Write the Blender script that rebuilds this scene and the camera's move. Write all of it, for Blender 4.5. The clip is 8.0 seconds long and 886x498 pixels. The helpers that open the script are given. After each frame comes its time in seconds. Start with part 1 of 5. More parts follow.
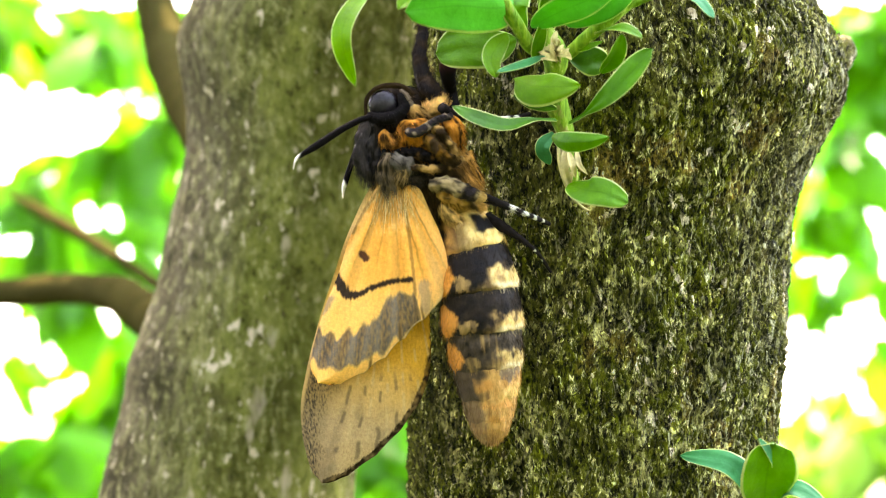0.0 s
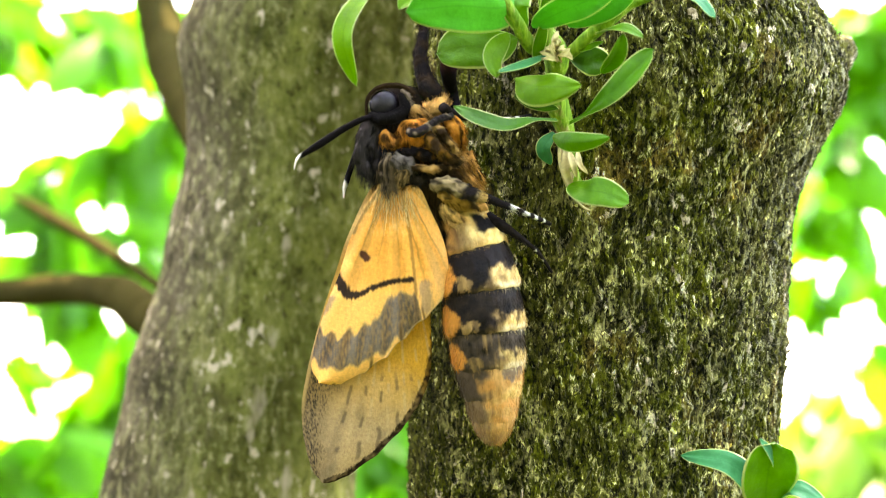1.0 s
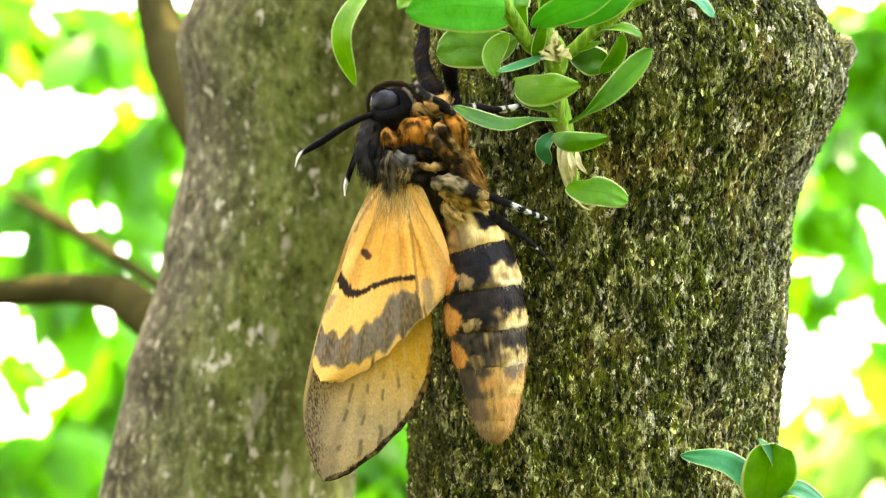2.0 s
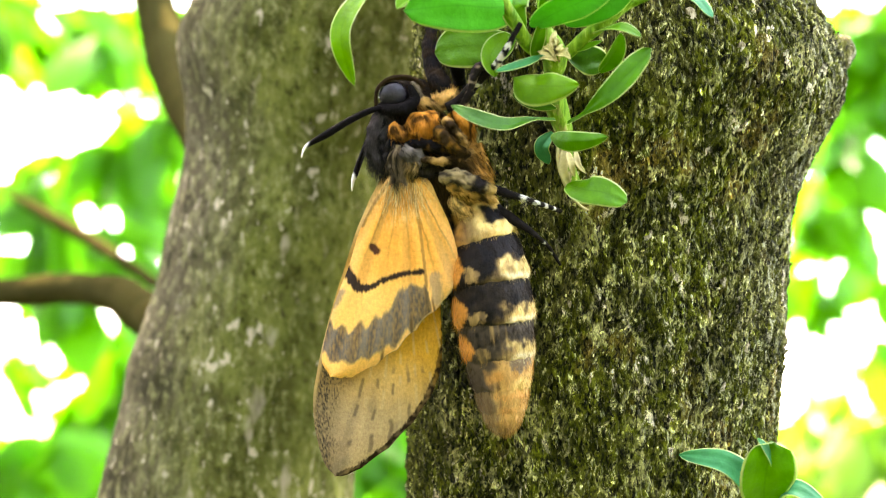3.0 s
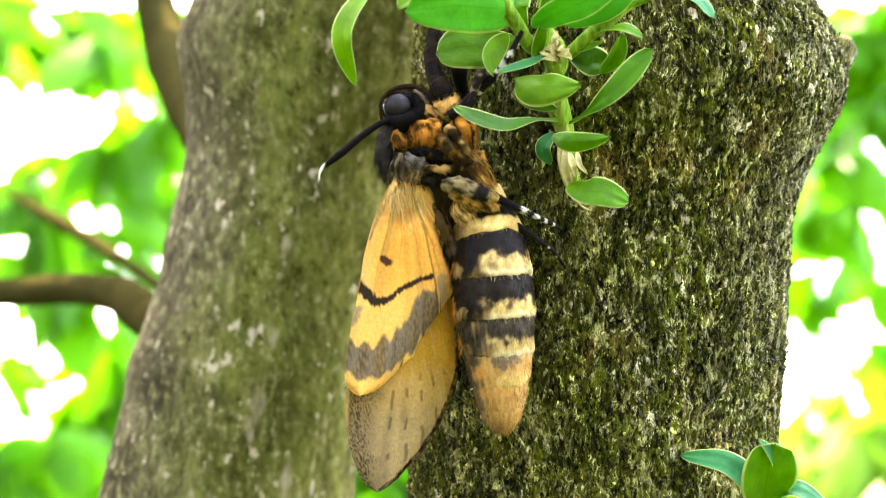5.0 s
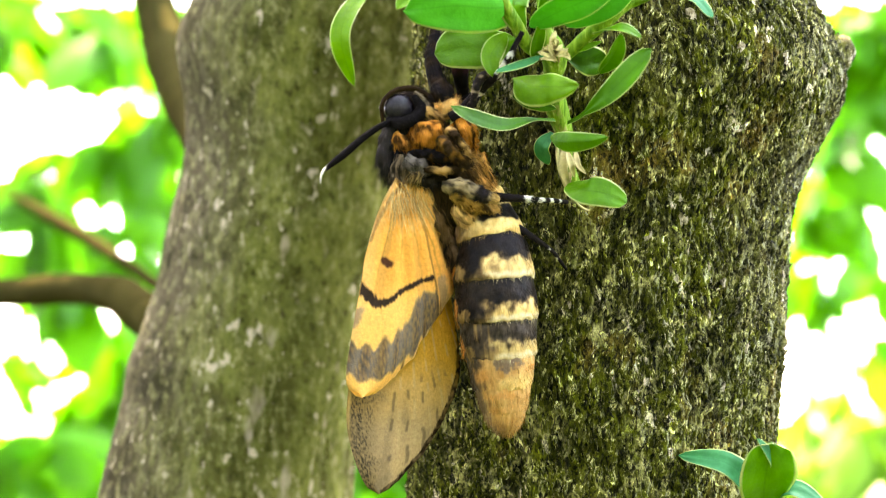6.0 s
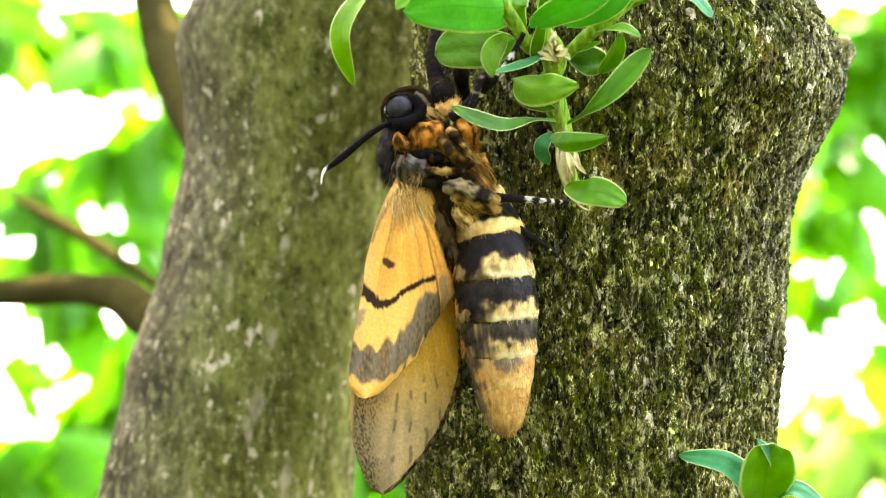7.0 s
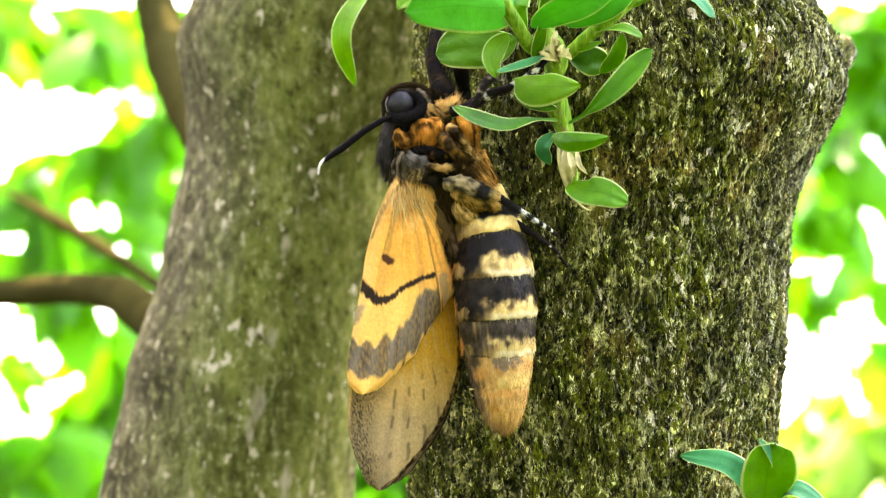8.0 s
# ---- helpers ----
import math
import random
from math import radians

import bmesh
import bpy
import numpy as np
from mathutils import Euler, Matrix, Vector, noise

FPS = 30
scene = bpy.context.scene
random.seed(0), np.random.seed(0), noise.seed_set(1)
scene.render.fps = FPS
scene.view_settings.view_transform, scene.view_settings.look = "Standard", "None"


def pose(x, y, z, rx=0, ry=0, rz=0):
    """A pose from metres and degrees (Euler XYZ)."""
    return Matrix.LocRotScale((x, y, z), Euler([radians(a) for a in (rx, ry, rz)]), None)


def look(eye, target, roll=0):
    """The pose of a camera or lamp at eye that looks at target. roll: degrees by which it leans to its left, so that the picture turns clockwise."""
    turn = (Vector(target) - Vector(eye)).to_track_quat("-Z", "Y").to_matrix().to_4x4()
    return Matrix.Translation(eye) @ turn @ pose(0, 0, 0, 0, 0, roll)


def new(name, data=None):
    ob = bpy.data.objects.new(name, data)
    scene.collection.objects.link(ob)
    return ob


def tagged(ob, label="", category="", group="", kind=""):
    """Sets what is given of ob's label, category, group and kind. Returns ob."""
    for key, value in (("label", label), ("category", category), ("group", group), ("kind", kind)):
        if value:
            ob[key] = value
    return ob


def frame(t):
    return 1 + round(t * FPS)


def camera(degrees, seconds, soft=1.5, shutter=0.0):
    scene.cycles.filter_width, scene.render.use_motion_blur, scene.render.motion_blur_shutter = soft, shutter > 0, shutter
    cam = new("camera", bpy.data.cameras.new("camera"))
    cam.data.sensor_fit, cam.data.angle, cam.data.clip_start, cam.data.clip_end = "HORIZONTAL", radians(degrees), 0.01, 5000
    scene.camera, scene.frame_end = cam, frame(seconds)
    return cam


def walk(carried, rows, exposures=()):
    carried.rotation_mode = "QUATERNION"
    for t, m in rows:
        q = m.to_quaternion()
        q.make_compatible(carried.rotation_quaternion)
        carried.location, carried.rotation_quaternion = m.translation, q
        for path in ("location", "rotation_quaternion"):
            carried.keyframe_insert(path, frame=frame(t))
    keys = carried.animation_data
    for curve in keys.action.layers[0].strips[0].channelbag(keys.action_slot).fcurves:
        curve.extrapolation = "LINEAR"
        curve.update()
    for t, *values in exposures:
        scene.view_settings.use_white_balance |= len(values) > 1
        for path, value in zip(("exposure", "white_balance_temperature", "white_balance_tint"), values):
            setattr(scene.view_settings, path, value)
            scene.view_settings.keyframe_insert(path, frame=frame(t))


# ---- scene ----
# Near things are given in millimetres in the frame of the leaning tree: x along the picture's width, y away from the lens, z up the trunk.
MM = 0.001
RIG = pose(0, 0, 1.45, 11, 0, 0)
DISTANCE = 0.2413

cam = camera(36, 8.0, soft=1.0)
cam.data.dof.use_dof = True
cam.data.dof.focus_distance = 0.247
cam.data.dof.aperture_fstop = 15.0


def eye(dx, dz):
    """The camera's pose, shifted sideways and upwards by millimetres."""
    return RIG @ pose(dx * MM, -DISTANCE, dz * MM, 90, 0, 0)


walk(cam, [(0.0, eye(0.15, 0.0)), (0.5, eye(0.15, 0.0)), (1.0, eye(0, 0)), (1.5, eye(0, 0)), (2.2, eye(0.2, -0.05)), (3.0, eye(0.33, -0.1)),
           (3.5, eye(0.15, 0)), (4.0, eye(0.15, 0)), (4.5, eye(0, 0)), (5.2, eye(0.15, 0)), (6.0, eye(0.35, 0)), (6.5, eye(-0.2, 0.15)),
           (7.0, eye(0.38, 0)), (7.5, eye(-0.18, 0)), (8.0, eye(0.15, 0))])

# ---- light ----
SUN_HEIGHT, SUN_TURN = radians(64), radians(-18)
world = bpy.data.worlds.new("sky")
scene.world = world
world.use_nodes = True
sky_node = world.node_tree.nodes.new("ShaderNodeTexSky")
sky_node.sky_type, sky_node.sun_disc = "NISHITA", False
sky_node.sun_elevation, sky_node.sun_rotation = SUN_HEIGHT, SUN_TURN
sky_node.air_density, sky_node.dust_density = 1.0, 3.0
world.node_tree.links.new(sky_node.outputs[0], world.node_tree.nodes["Background"].inputs[0])
world.node_tree.nodes["Background"].inputs[1].default_value = 0.15
sun = new("sun", bpy.data.lights.new("sun", "SUN"))
sun.data.energy, sun.data.angle, sun.data.color = 2.0, radians(0.6), (1.0, 0.95, 0.86)
sun_way = Vector((math.sin(SUN_TURN) * math.cos(SUN_HEIGHT), math.cos(SUN_TURN) * math.cos(SUN_HEIGHT), math.sin(SUN_HEIGHT)))
sun.matrix_world = look(tuple(sun_way * 20), (0, 0, 0))
scene.view_settings.exposure = 4.75
scene.view_settings.use_white_balance = True
scene.view_settings.white_balance_temperature, scene.view_settings.white_balance_tint = 8800, 20


# ---- helpers for meshes ----
def part(name, bm, material, parent=None, label="", smooth=True):
    """Links a bmesh as one mesh object, under a thing or a part."""
    me = bpy.data.meshes.new(name)
    bmesh.ops.recalc_face_normals(bm, faces=bm.faces)
    bm.to_mesh(me)
    bm.free()
    for p in me.polygons:
        p.use_smooth = smooth
    me.materials.append(material)
    ob = new(name, me)
    ob.parent = parent
    return tagged(ob, label)


def raw_part(name, verts, faces, material, parent=None, label="", floats=(), tint=None):
    """The same from lists, with named float attributes and a colour for each vertex."""
    me = bpy.data.meshes.new(name)
    me.from_pydata(verts, [], faces)
    me.polygons.foreach_set("use_smooth", [True] * len(me.polygons))
    for key, values in floats:
        me.attributes.new(key, "FLOAT", "POINT").data.foreach_set("value", np.asarray(values, dtype=np.float32))
    if tint is not None:
        flat = np.ones((len(verts), 4), dtype=np.float32)
        flat[:, :3] = tint
        me.attributes.new("tint", "FLOAT_COLOR", "POINT").data.foreach_set("color", flat.ravel())
    me.materials.append(material)
    ob = new(name, me)
    ob.parent = parent
    return tagged(ob, label)


def curve_points(points, count):
    """count points along a smooth curve through the given ones, evenly spaced."""
    p = np.array(points, dtype=float)
    p = np.vstack([2 * p[0] - p[1], p, 2 * p[-1] - p[-2]])
    fine = []
    for i in range(1, len(p) - 2):
        for t in np.linspace(0, 1, 16, endpoint=False):
            a, b, c, d = p[i - 1], p[i], p[i + 1], p[i + 2]
            fine.append(0.5 * (2 * b + (c - a) * t + (2 * a - 5 * b + 4 * c - d) * t ** 2 + (3 * b - a - 3 * c + d) * t ** 3))
    fine.append(p[-2])
    fine = np.array(fine)
    run = np.concatenate([[0], np.cumsum(np.linalg.norm(np.diff(fine[:, :3], axis=0), axis=1))])
    at = np.linspace(0, run[-1], count)
    return np.stack([np.interp(at, run, fine[:, k]) for k in range(fine.shape[1])], axis=1)


def tube(points, rings, sides, squash=1.0, ends=True):
    """Vertices, faces, and the place along and round, of a tube through rows of (x, y, z, radius)."""
    rows = curve_points(points, rings)
    verts, along, turn, faces = [], [], [], []
    ref = np.array((0.0, -1.0, 0.0))
    for i, (x, y, z, r) in enumerate(rows):
        way = rows[min(i + 1, rings - 1), :3] - rows[max(i - 1, 0), :3]
        way = way / (np.linalg.norm(way) + 1e-9)
        front = ref - way * ref.dot(way)
        if np.linalg.norm(front) < 0.05:
            front = np.array((1.0, 0.0, 0.0)) - way * way[0]
        front /= np.linalg.norm(front)
        side = np.cross(way, front)
        for k in range(sides):
            a = 2 * math.pi * k / sides
            verts.append(np.array((x, y, z)) + r * (front * math.cos(a) * squash + side * math.sin(a)))
            along.append(i / (rings - 1))
            turn.append(a if a <= math.pi else a - 2 * math.pi)
    for i in range(rings - 1):
        for k in range(sides):
            j = (k + 1) % sides
            faces.append((i * sides + k, i * sides + j, (i + 1) * sides + j, (i + 1) * sides + k))
    if ends:
        faces.append(tuple(range(sides))[::-1])
        faces.append(tuple(range((rings - 1) * sides, rings * sides)))
    return np.array(verts), faces, np.array(along), np.array(turn)


def smoothstep(a, b, x):
    t = np.clip((x - a) / (b - a), 0, 1)
    return t * t * (3 - 2 * t)


def line_distance(x, z, line):
    """How far points are from a line of (x, z) pairs."""
    best = np.full(np.shape(x), 1e9)
    for (ax, az), (bx, bz) in zip(line[:-1], line[1:]):
        t = np.clip(((x - ax) * (bx - ax) + (z - az) * (bz - az)) / ((bx - ax) ** 2 + (bz - az) ** 2), 0, 1)
        best = np.minimum(best, np.hypot(x - ax - t * (bx - ax), z - az - t * (bz - az)))
    return best


def noise_at(points, scale, seed=0.0):
    """Noise in -1 to 1 for rows of points; scale: a number or one for each axis."""
    s = np.asarray(points) * np.asarray(scale) + seed
    return np.array([noise.noise(Vector(p)) for p in s])


# ---- materials ----
class Nodes:
    """A node material, with a short way to add its nodes."""

    def __init__(self, name):
        self.material = bpy.data.materials.new(name)
        self.material.use_nodes = True
        self.tree = self.material.node_tree
        self.surface = self.tree.nodes["Principled BSDF"]
        self.output = self.tree.nodes["Material Output"]

    def add(self, kind, values=(), **settings):
        node = self.tree.nodes.new("ShaderNode" + kind)
        for key, value in settings.items():
            setattr(node, key, value)
        for key, value in dict(values).items():
            self.put(node, key, value)
        return node

    def put(self, node, key, value):
        if isinstance(value, bpy.types.NodeSocket):
            self.tree.links.new(value, node.inputs[key])
        else:
            node.inputs[key].default_value = value

    def coords(self, scale):
        tex = self.add("TexCoord")
        return self.add("Mapping", {"Vector": tex.outputs["Object"], "Scale": scale}).outputs[0]

    def noise(self, scale, stretch=(1, 1, 1), detail=4.0, rough=0.6):
        return self.add("TexNoise", {"Vector": self.coords(stretch), "Scale": scale, "Detail": detail, "Roughness": rough}).outputs[0]

    def ramp(self, fac, *stops):
        node = self.add("ValToRGB", {"Fac": fac})
        while len(node.color_ramp.elements) < len(stops):
            node.color_ramp.elements.new(0.5)
        for e, (at, c) in zip(node.color_ramp.elements, stops):
            e.position, e.color = at, (*((c, c, c) if isinstance(c, (int, float)) else c), 1)
        return node.outputs[0]

    def mix(self, fac, a, b, blend="MIX"):
        node = self.add("Mix", data_type="RGBA", blend_type=blend)
        for key, value in ((0, fac), (6, a), (7, b)):
            if isinstance(value, tuple):
                value = (*value, 1)
            self.put(node, key, value)
        return node.outputs[2]

    def maths(self, how, a, b):
        return self.add("Math", {0: a, 1: b}, operation=how).outputs[0]

    def attribute(self, name, out="Fac"):
        return self.add("Attribute", attribute_name=name).outputs[out]

    def bump(self, height, strength, distance):
        node = self.add("Bump", {"Height": height, "Strength": strength, "Distance": distance})
        self.put(self.surface, "Normal", node.outputs[0])
        return node.outputs[0]

    def finish(self, color, rough=0.8, spec=0.3):
        self.put(self.surface, "Base Color", color)
        self.put(self.surface, "Roughness", rough)
        self.put(self.surface, "Specular IOR Level", spec)
        return self.material

    def let_through(self, color, share, normal=None):
        """Lets a share of the light through, as thin leaves and wings do."""
        thin = self.add("BsdfTranslucent", {"Color": color})
        if normal:
            self.put(thin, "Normal", normal)
        node = self.add("MixShader", {0: share, 1: self.surface.outputs[0], 2: thin.outputs[0]})
        self.tree.links.new(node.outputs[0], self.output.inputs[0])


def rough_bark():
    m = Nodes("rough_mossy_bark")
    relief = m.attribute("relief")
    pick = m.add("NewGeometry").outputs["Random Per Island"]
    crinkle = m.noise(1250, (1, 0.7, 0.42), 5, 0.72)
    grain = m.noise(2600, (1, 1, 0.55), 4, 0.75)
    flake = m.noise(520, (1, 0.8, 0.45), 5, 0.7)
    patches = m.noise(34, (1, 1, 0.6), 5, 0.7)
    color = m.mix(m.ramp(flake, (0.40, 0), (0.60, 1)), (0.026, 0.019, 0.006), (0.105, 0.083, 0.034))
    moss = m.ramp(patches, (0.36, 0.35), (0.54, 0.97))
    green = m.mix(m.ramp(crinkle, (0.40, 0), (0.62, 1)), (0.022, 0.027, 0.001), (0.112, 0.122, 0.008))
    color = m.mix(moss, color, green)
    color = m.mix(m.ramp(m.noise(58, (1, 1, 0.7), 4, 0.7), (0.57, 0), (0.68, 0.75)), color, (0.165, 0.100, 0.024))
    thread = m.maths("ABSOLUTE", m.maths("SUBTRACT", m.noise(105, (1, 1, 0.62), 4, 0.6), 0.5), 0.0)
    thread = m.maths("MULTIPLY", m.ramp(thread, (0.008, 1), (0.030, 0)), m.ramp(m.noise(48, (1, 1, 0.8), 2, 0.5), (0.44, 0), (0.54, 0.9)))
    color = m.mix(thread, color, (0.36, 0.33, 0.12))
    pale = m.maths("MULTIPLY", m.ramp(m.noise(1050, (1, 0.8, 0.5), 4, 0.7), (0.575, 0), (0.615, 1)), m.ramp(relief, (0.40, 0.25), (0.60, 1)))
    color = m.mix(pale, color, (0.46, 0.43, 0.17))
    crust = m.maths("MULTIPLY", m.ramp(m.noise(390, (1, 1, 0.55), 5, 0.7), (0.60, 0), (0.63, 1)), m.ramp(m.noise(70, (1, 1, 0.8), 2, 0.5), (0.45, 0), (0.58, 1)))
    color = m.mix(crust, color, (0.66, 0.56, 0.38))
    # Crevice shade is put into the colour: near black in pits and low relief.
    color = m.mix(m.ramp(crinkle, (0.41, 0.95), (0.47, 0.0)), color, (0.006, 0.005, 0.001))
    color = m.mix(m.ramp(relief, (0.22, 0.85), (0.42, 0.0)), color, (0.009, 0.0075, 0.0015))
    # Pale lichen flecks, kept to the right so that side light is in the colour.
    lit_side = m.ramp(m.add("SeparateXYZ", {0: m.add("TexCoord").outputs["Normal"]}).outputs[0], (0.25, 0), (0.75, 1))
    lichen = m.maths("MULTIPLY", lit_side, m.ramp(m.noise(620, (1, 1, 0.5), 5, 0.75), (0.52, 0), (0.57, 0.9)))
    color = m.mix(lichen, color, (0.37, 0.36, 0.20))
    color = m.mix(1.0, color, m.ramp(m.noise(120, (1, 1, 0.6), 3, 0.6), (0.36, 0.70), (0.64, 1.85)), "MULTIPLY")
    color = m.mix(1.0, color, m.ramp(grain, (0.36, 0.55), (0.62, 1.55)), "MULTIPLY")
    color = m.mix(1.0, color, m.ramp(pick, (0.0, 0.30), (0.75, 1.25), (0.92, 1.9), (1.0, 4.0)), "MULTIPLY")
    height = m.maths("ADD", m.maths("MULTIPLY", grain, 0.5), m.maths("ADD", m.maths("MULTIPLY", crinkle, 1.3), m.maths("MULTIPLY", flake, 1.6)))
    m.bump(height, 1.0, 0.0022)
    return m.finish(color, 0.6, 0.06)


def smooth_bark():
    m = Nodes("smooth_mossy_bark")
    base = m.noise(85, (1, 1, 0.65), 7, 0.70)
    fleck = m.noise(480, (1, 1, 0.60), 6, 0.78)
    across = m.add("SeparateXYZ", {0: m.add("TexCoord").outputs["Normal"]}).outputs[0]
    # Bare bark left, moss right; the left edge's shade is also put here.
    side = m.maths("ADD", across, m.maths("MULTIPLY", m.noise(38, (1, 1, 0.6), 5, 0.7), 1.6))
    shaded_bare = m.mix(m.ramp(base, (0.38, 0), (0.62, 1)), (0.060, 0.050, 0.028), (0.185, 0.155, 0.095))
    green = m.mix(m.ramp(base, (0.36, 0), (0.64, 1)), (0.080, 0.092, 0.014), (0.285, 0.305, 0.066))
    color = m.mix(m.ramp(side, (0.10, 0.0), (0.85, 0.92)), shaded_bare, green)
    color = m.mix(m.ramp(m.noise(30, (1, 1, 0.7), 5, 0.65), (0.52, 0), (0.66, 0.7)), color, (0.060, 0.052, 0.018))
    color = m.mix(m.ramp(fleck, (0.52, 0), (0.64, 0.8)), color, (0.40, 0.38, 0.17))
    color = m.mix(m.ramp(fleck, (0.36, 0.85), (0.46, 0)), color, (0.028, 0.026, 0.008))
    spots = m.maths("MULTIPLY", m.ramp(m.noise(400, (1, 1, 0.62), 3, 0.55), (0.615, 0), (0.67, 1)), m.ramp(m.noise(60, (1, 1, 0.7), 2, 0.5), (0.40, 0.1), (0.52, 1)))
    color = m.mix(m.maths("MULTIPLY", spots, 0.9), color, (0.70, 0.58, 0.41))
    scar = m.maths("MULTIPLY", m.ramp(m.noise(120, (1, 1, 0.42), 3, 0.62), (0.63, 0), (0.70, 0.8)), m.ramp(m.noise(45, (1, 1, 0.8), 2, 0.5), (0.46, 0), (0.56, 1)))
    color = m.mix(scar, color, (0.58, 0.47, 0.33))
    m.bump(m.maths("ADD", base, fleck), 1.0, 0.0015)
    return m.finish(color, 0.9, 0.04)


def leaf_stuff(name, dark, light, share, gloss):
    m = Nodes(name)
    across = m.attribute("across")
    cloud = m.noise(150, (1, 1, 1), 4, 0.65)
    color = m.mix(m.ramp(cloud, (0.32, 0), (0.68, 1)), dark, light)
    luck = m.add("ObjectInfo").outputs["Random"]
    color = m.mix(1.0, color, m.ramp(luck, (0.0, (0.72, 0.84, 0.7)), (0.5, (1.0, 1.0, 1.0)), (1.0, (1.25, 1.10, 1.0))), "MULTIPLY")
    color = m.mix(m.ramp(across, (0.015, 0.30), (0.06, 0)), color, tuple(0.55 * v for v in dark))
    mottle = m.noise(700, (1, 1, 1), 3, 0.7)
    color = m.mix(m.ramp(mottle, (0.55, 0), (0.75, 0.35)), color, tuple(min(1, 1.4 * v + 0.004) for v in light))
    rim = m.maths("ADD", across, m.maths("MULTIPLY", m.maths("SUBTRACT", m.noise(260, (1, 1, 1), 3, 0.6), 0.5), 0.12))
    color = m.mix(m.ramp(rim, (0.875, 0), (0.945, 1.0)), color, (0.66, 0.70, 0.26))
    bump = m.bump(m.maths("ADD", cloud, mottle), 0.25, 0.0006)
    m.let_through(m.mix(0.5, color, tuple(min(1, 2.0 * v) for v in light)), share, bump)
    return m.finish(color, gloss, 0.30)


def moth_stuff(name, rough=0.8, through_share=0.0, grain=1500, spec=0.0):
    m = Nodes(name)
    tint = m.attribute("tint", "Color")
    speck = m.noise(grain, (1, 1, 1), 3, 0.7)
    color = m.mix(1.0, tint, m.ramp(speck, (0.3, 0.84), (0.7, 1.10)), "MULTIPLY")
    bump = m.bump(m.maths("ADD", speck, m.noise(600, (1, 1, 0.3), 3, 0.6)), 0.5, 0.0003)
    if through_share:
        m.let_through(color, through_share, bump)
    return m.finish(color, rough, spec)


def plain(name, color, rough, spec=0.5, grain=300):
    m = Nodes(name)
    n = m.noise(grain, (1, 1, 1), 4, 0.6)
    c = m.mix(m.ramp(n, (0.3, 0), (0.7, 1)), tuple(0.75 * v for v in color), tuple(min(1, 1.2 * v) for v in color))
    m.bump(n, 0.25, 0.0005)
    return m.finish(c, rough, spec)


def twig_bark():
    m = Nodes("ribbed_green_twig")
    rib, spot = m.noise(900, (1, 1, 0.10), 3, 0.6), m.noise(420, (1, 1, 0.5), 4, 0.65)
    color = m.mix(m.ramp(rib, (0.40, 0), (0.60, 1)), (0.075, 0.20, 0.008), (0.20, 0.37, 0.025))
    color = m.mix(m.ramp(rib, (0.62, 0), (0.70, 0.8)), color, (0.55, 0.58, 0.20))
    color = m.mix(m.ramp(spot, (0.60, 0), (0.70, 0.7)), color, (0.30, 0.22, 0.08))
    m.bump(m.maths("ADD", rib, spot), 0.9, 0.0006)
    return m.finish(color, 0.7, 0.2)


def far_leaves(name, dark, light, share=0.55):
    m = Nodes(name)
    island = m.add("NewGeometry").outputs["Random Per Island"]
    color = m.mix(island, dark, light)
    color = m.mix(m.ramp(m.noise(25), (0.35, 0), (0.65, 0.4)), color, tuple(0.6 * v for v in dark))
    m.let_through(m.mix(0.4, color, light), share)
    return m.finish(color, 0.45, 0.4)


def lichen():
    m = Nodes("cream_lichen")
    n, grain = m.noise(520, (1, 1, 0.7), 5, 0.7), m.noise(1900, (1, 1, 1), 4, 0.7)
    color = m.mix(m.ramp(n, (0.38, 0), (0.60, 1)), (0.16, 0.115, 0.050), (0.66, 0.55, 0.36))
    color = m.mix(m.ramp(grain, (0.34, 0.8), (0.46, 0)), color, (0.040, 0.032, 0.012))
    m.bump(m.maths("ADD", n, grain), 1.0, 0.0012)
    return m.finish(color, 0.85, 0.05)


BARK, SMOOTH_BARK, LICHEN = rough_bark(), smooth_bark(), lichen()
LEAF = leaf_stuff("young_leaf", (0.036, 0.165, 0.002), (0.092, 0.315, 0.004), 0.38, 0.40)
LIME_LEAF = leaf_stuff("yellow_green_leaf", (0.066, 0.200, 0.002), (0.145, 0.370, 0.004), 0.42, 0.42)
BLUE_LEAF = leaf_stuff("blue_green_leaf", (0.012, 0.17, 0.055), (0.034, 0.33, 0.120), 0.35, 0.45)
TWIG = twig_bark()
HUSK = plain("pale_husk", (0.52, 0.42, 0.19), 0.85, 0.15, 700)
BLUE_TOP_LEAF = leaf_stuff("cool_green_leaf", (0.022, 0.26, 0.022), (0.052, 0.44, 0.050), 0.42, 0.40)
DEEP_LEAF = leaf_stuff("deep_green_leaf", (0.020, 0.105, 0.002), (0.050, 0.215, 0.004), 0.25, 0.38)
DRY = plain("dry_bud_scales", (0.55, 0.47, 0.21), 0.9, 0.1, 900)
SCALES = moth_stuff("moth_scales", 0.75, 0.0, 1500, 0.05)
GLOSSY_SCALES = moth_stuff("glossy_moth_scales", 0.42, 0.0, 1900, 0.09)
WING = moth_stuff("moth_wing", 0.7, 0.15, 1800)
HORN = moth_stuff("leg_and_feeler", 0.5, 0.0, 1500, 0.02)
EYE = plain("moth_eye", (0.016, 0.013, 0.017), 0.24, 0.25, 1800)
GROUND = plain("grass_ground", (0.022, 0.034, 0.010), 1.0, 0.05, 3)
FAR_WOOD = plain("far_wood", (0.042, 0.036, 0.012), 0.95, 0.0, 60)
FAR_LEAVES = far_leaves("far_leaves", (0.040, 0.235, 0.006), (0.090, 0.42, 0.014), 0.62)
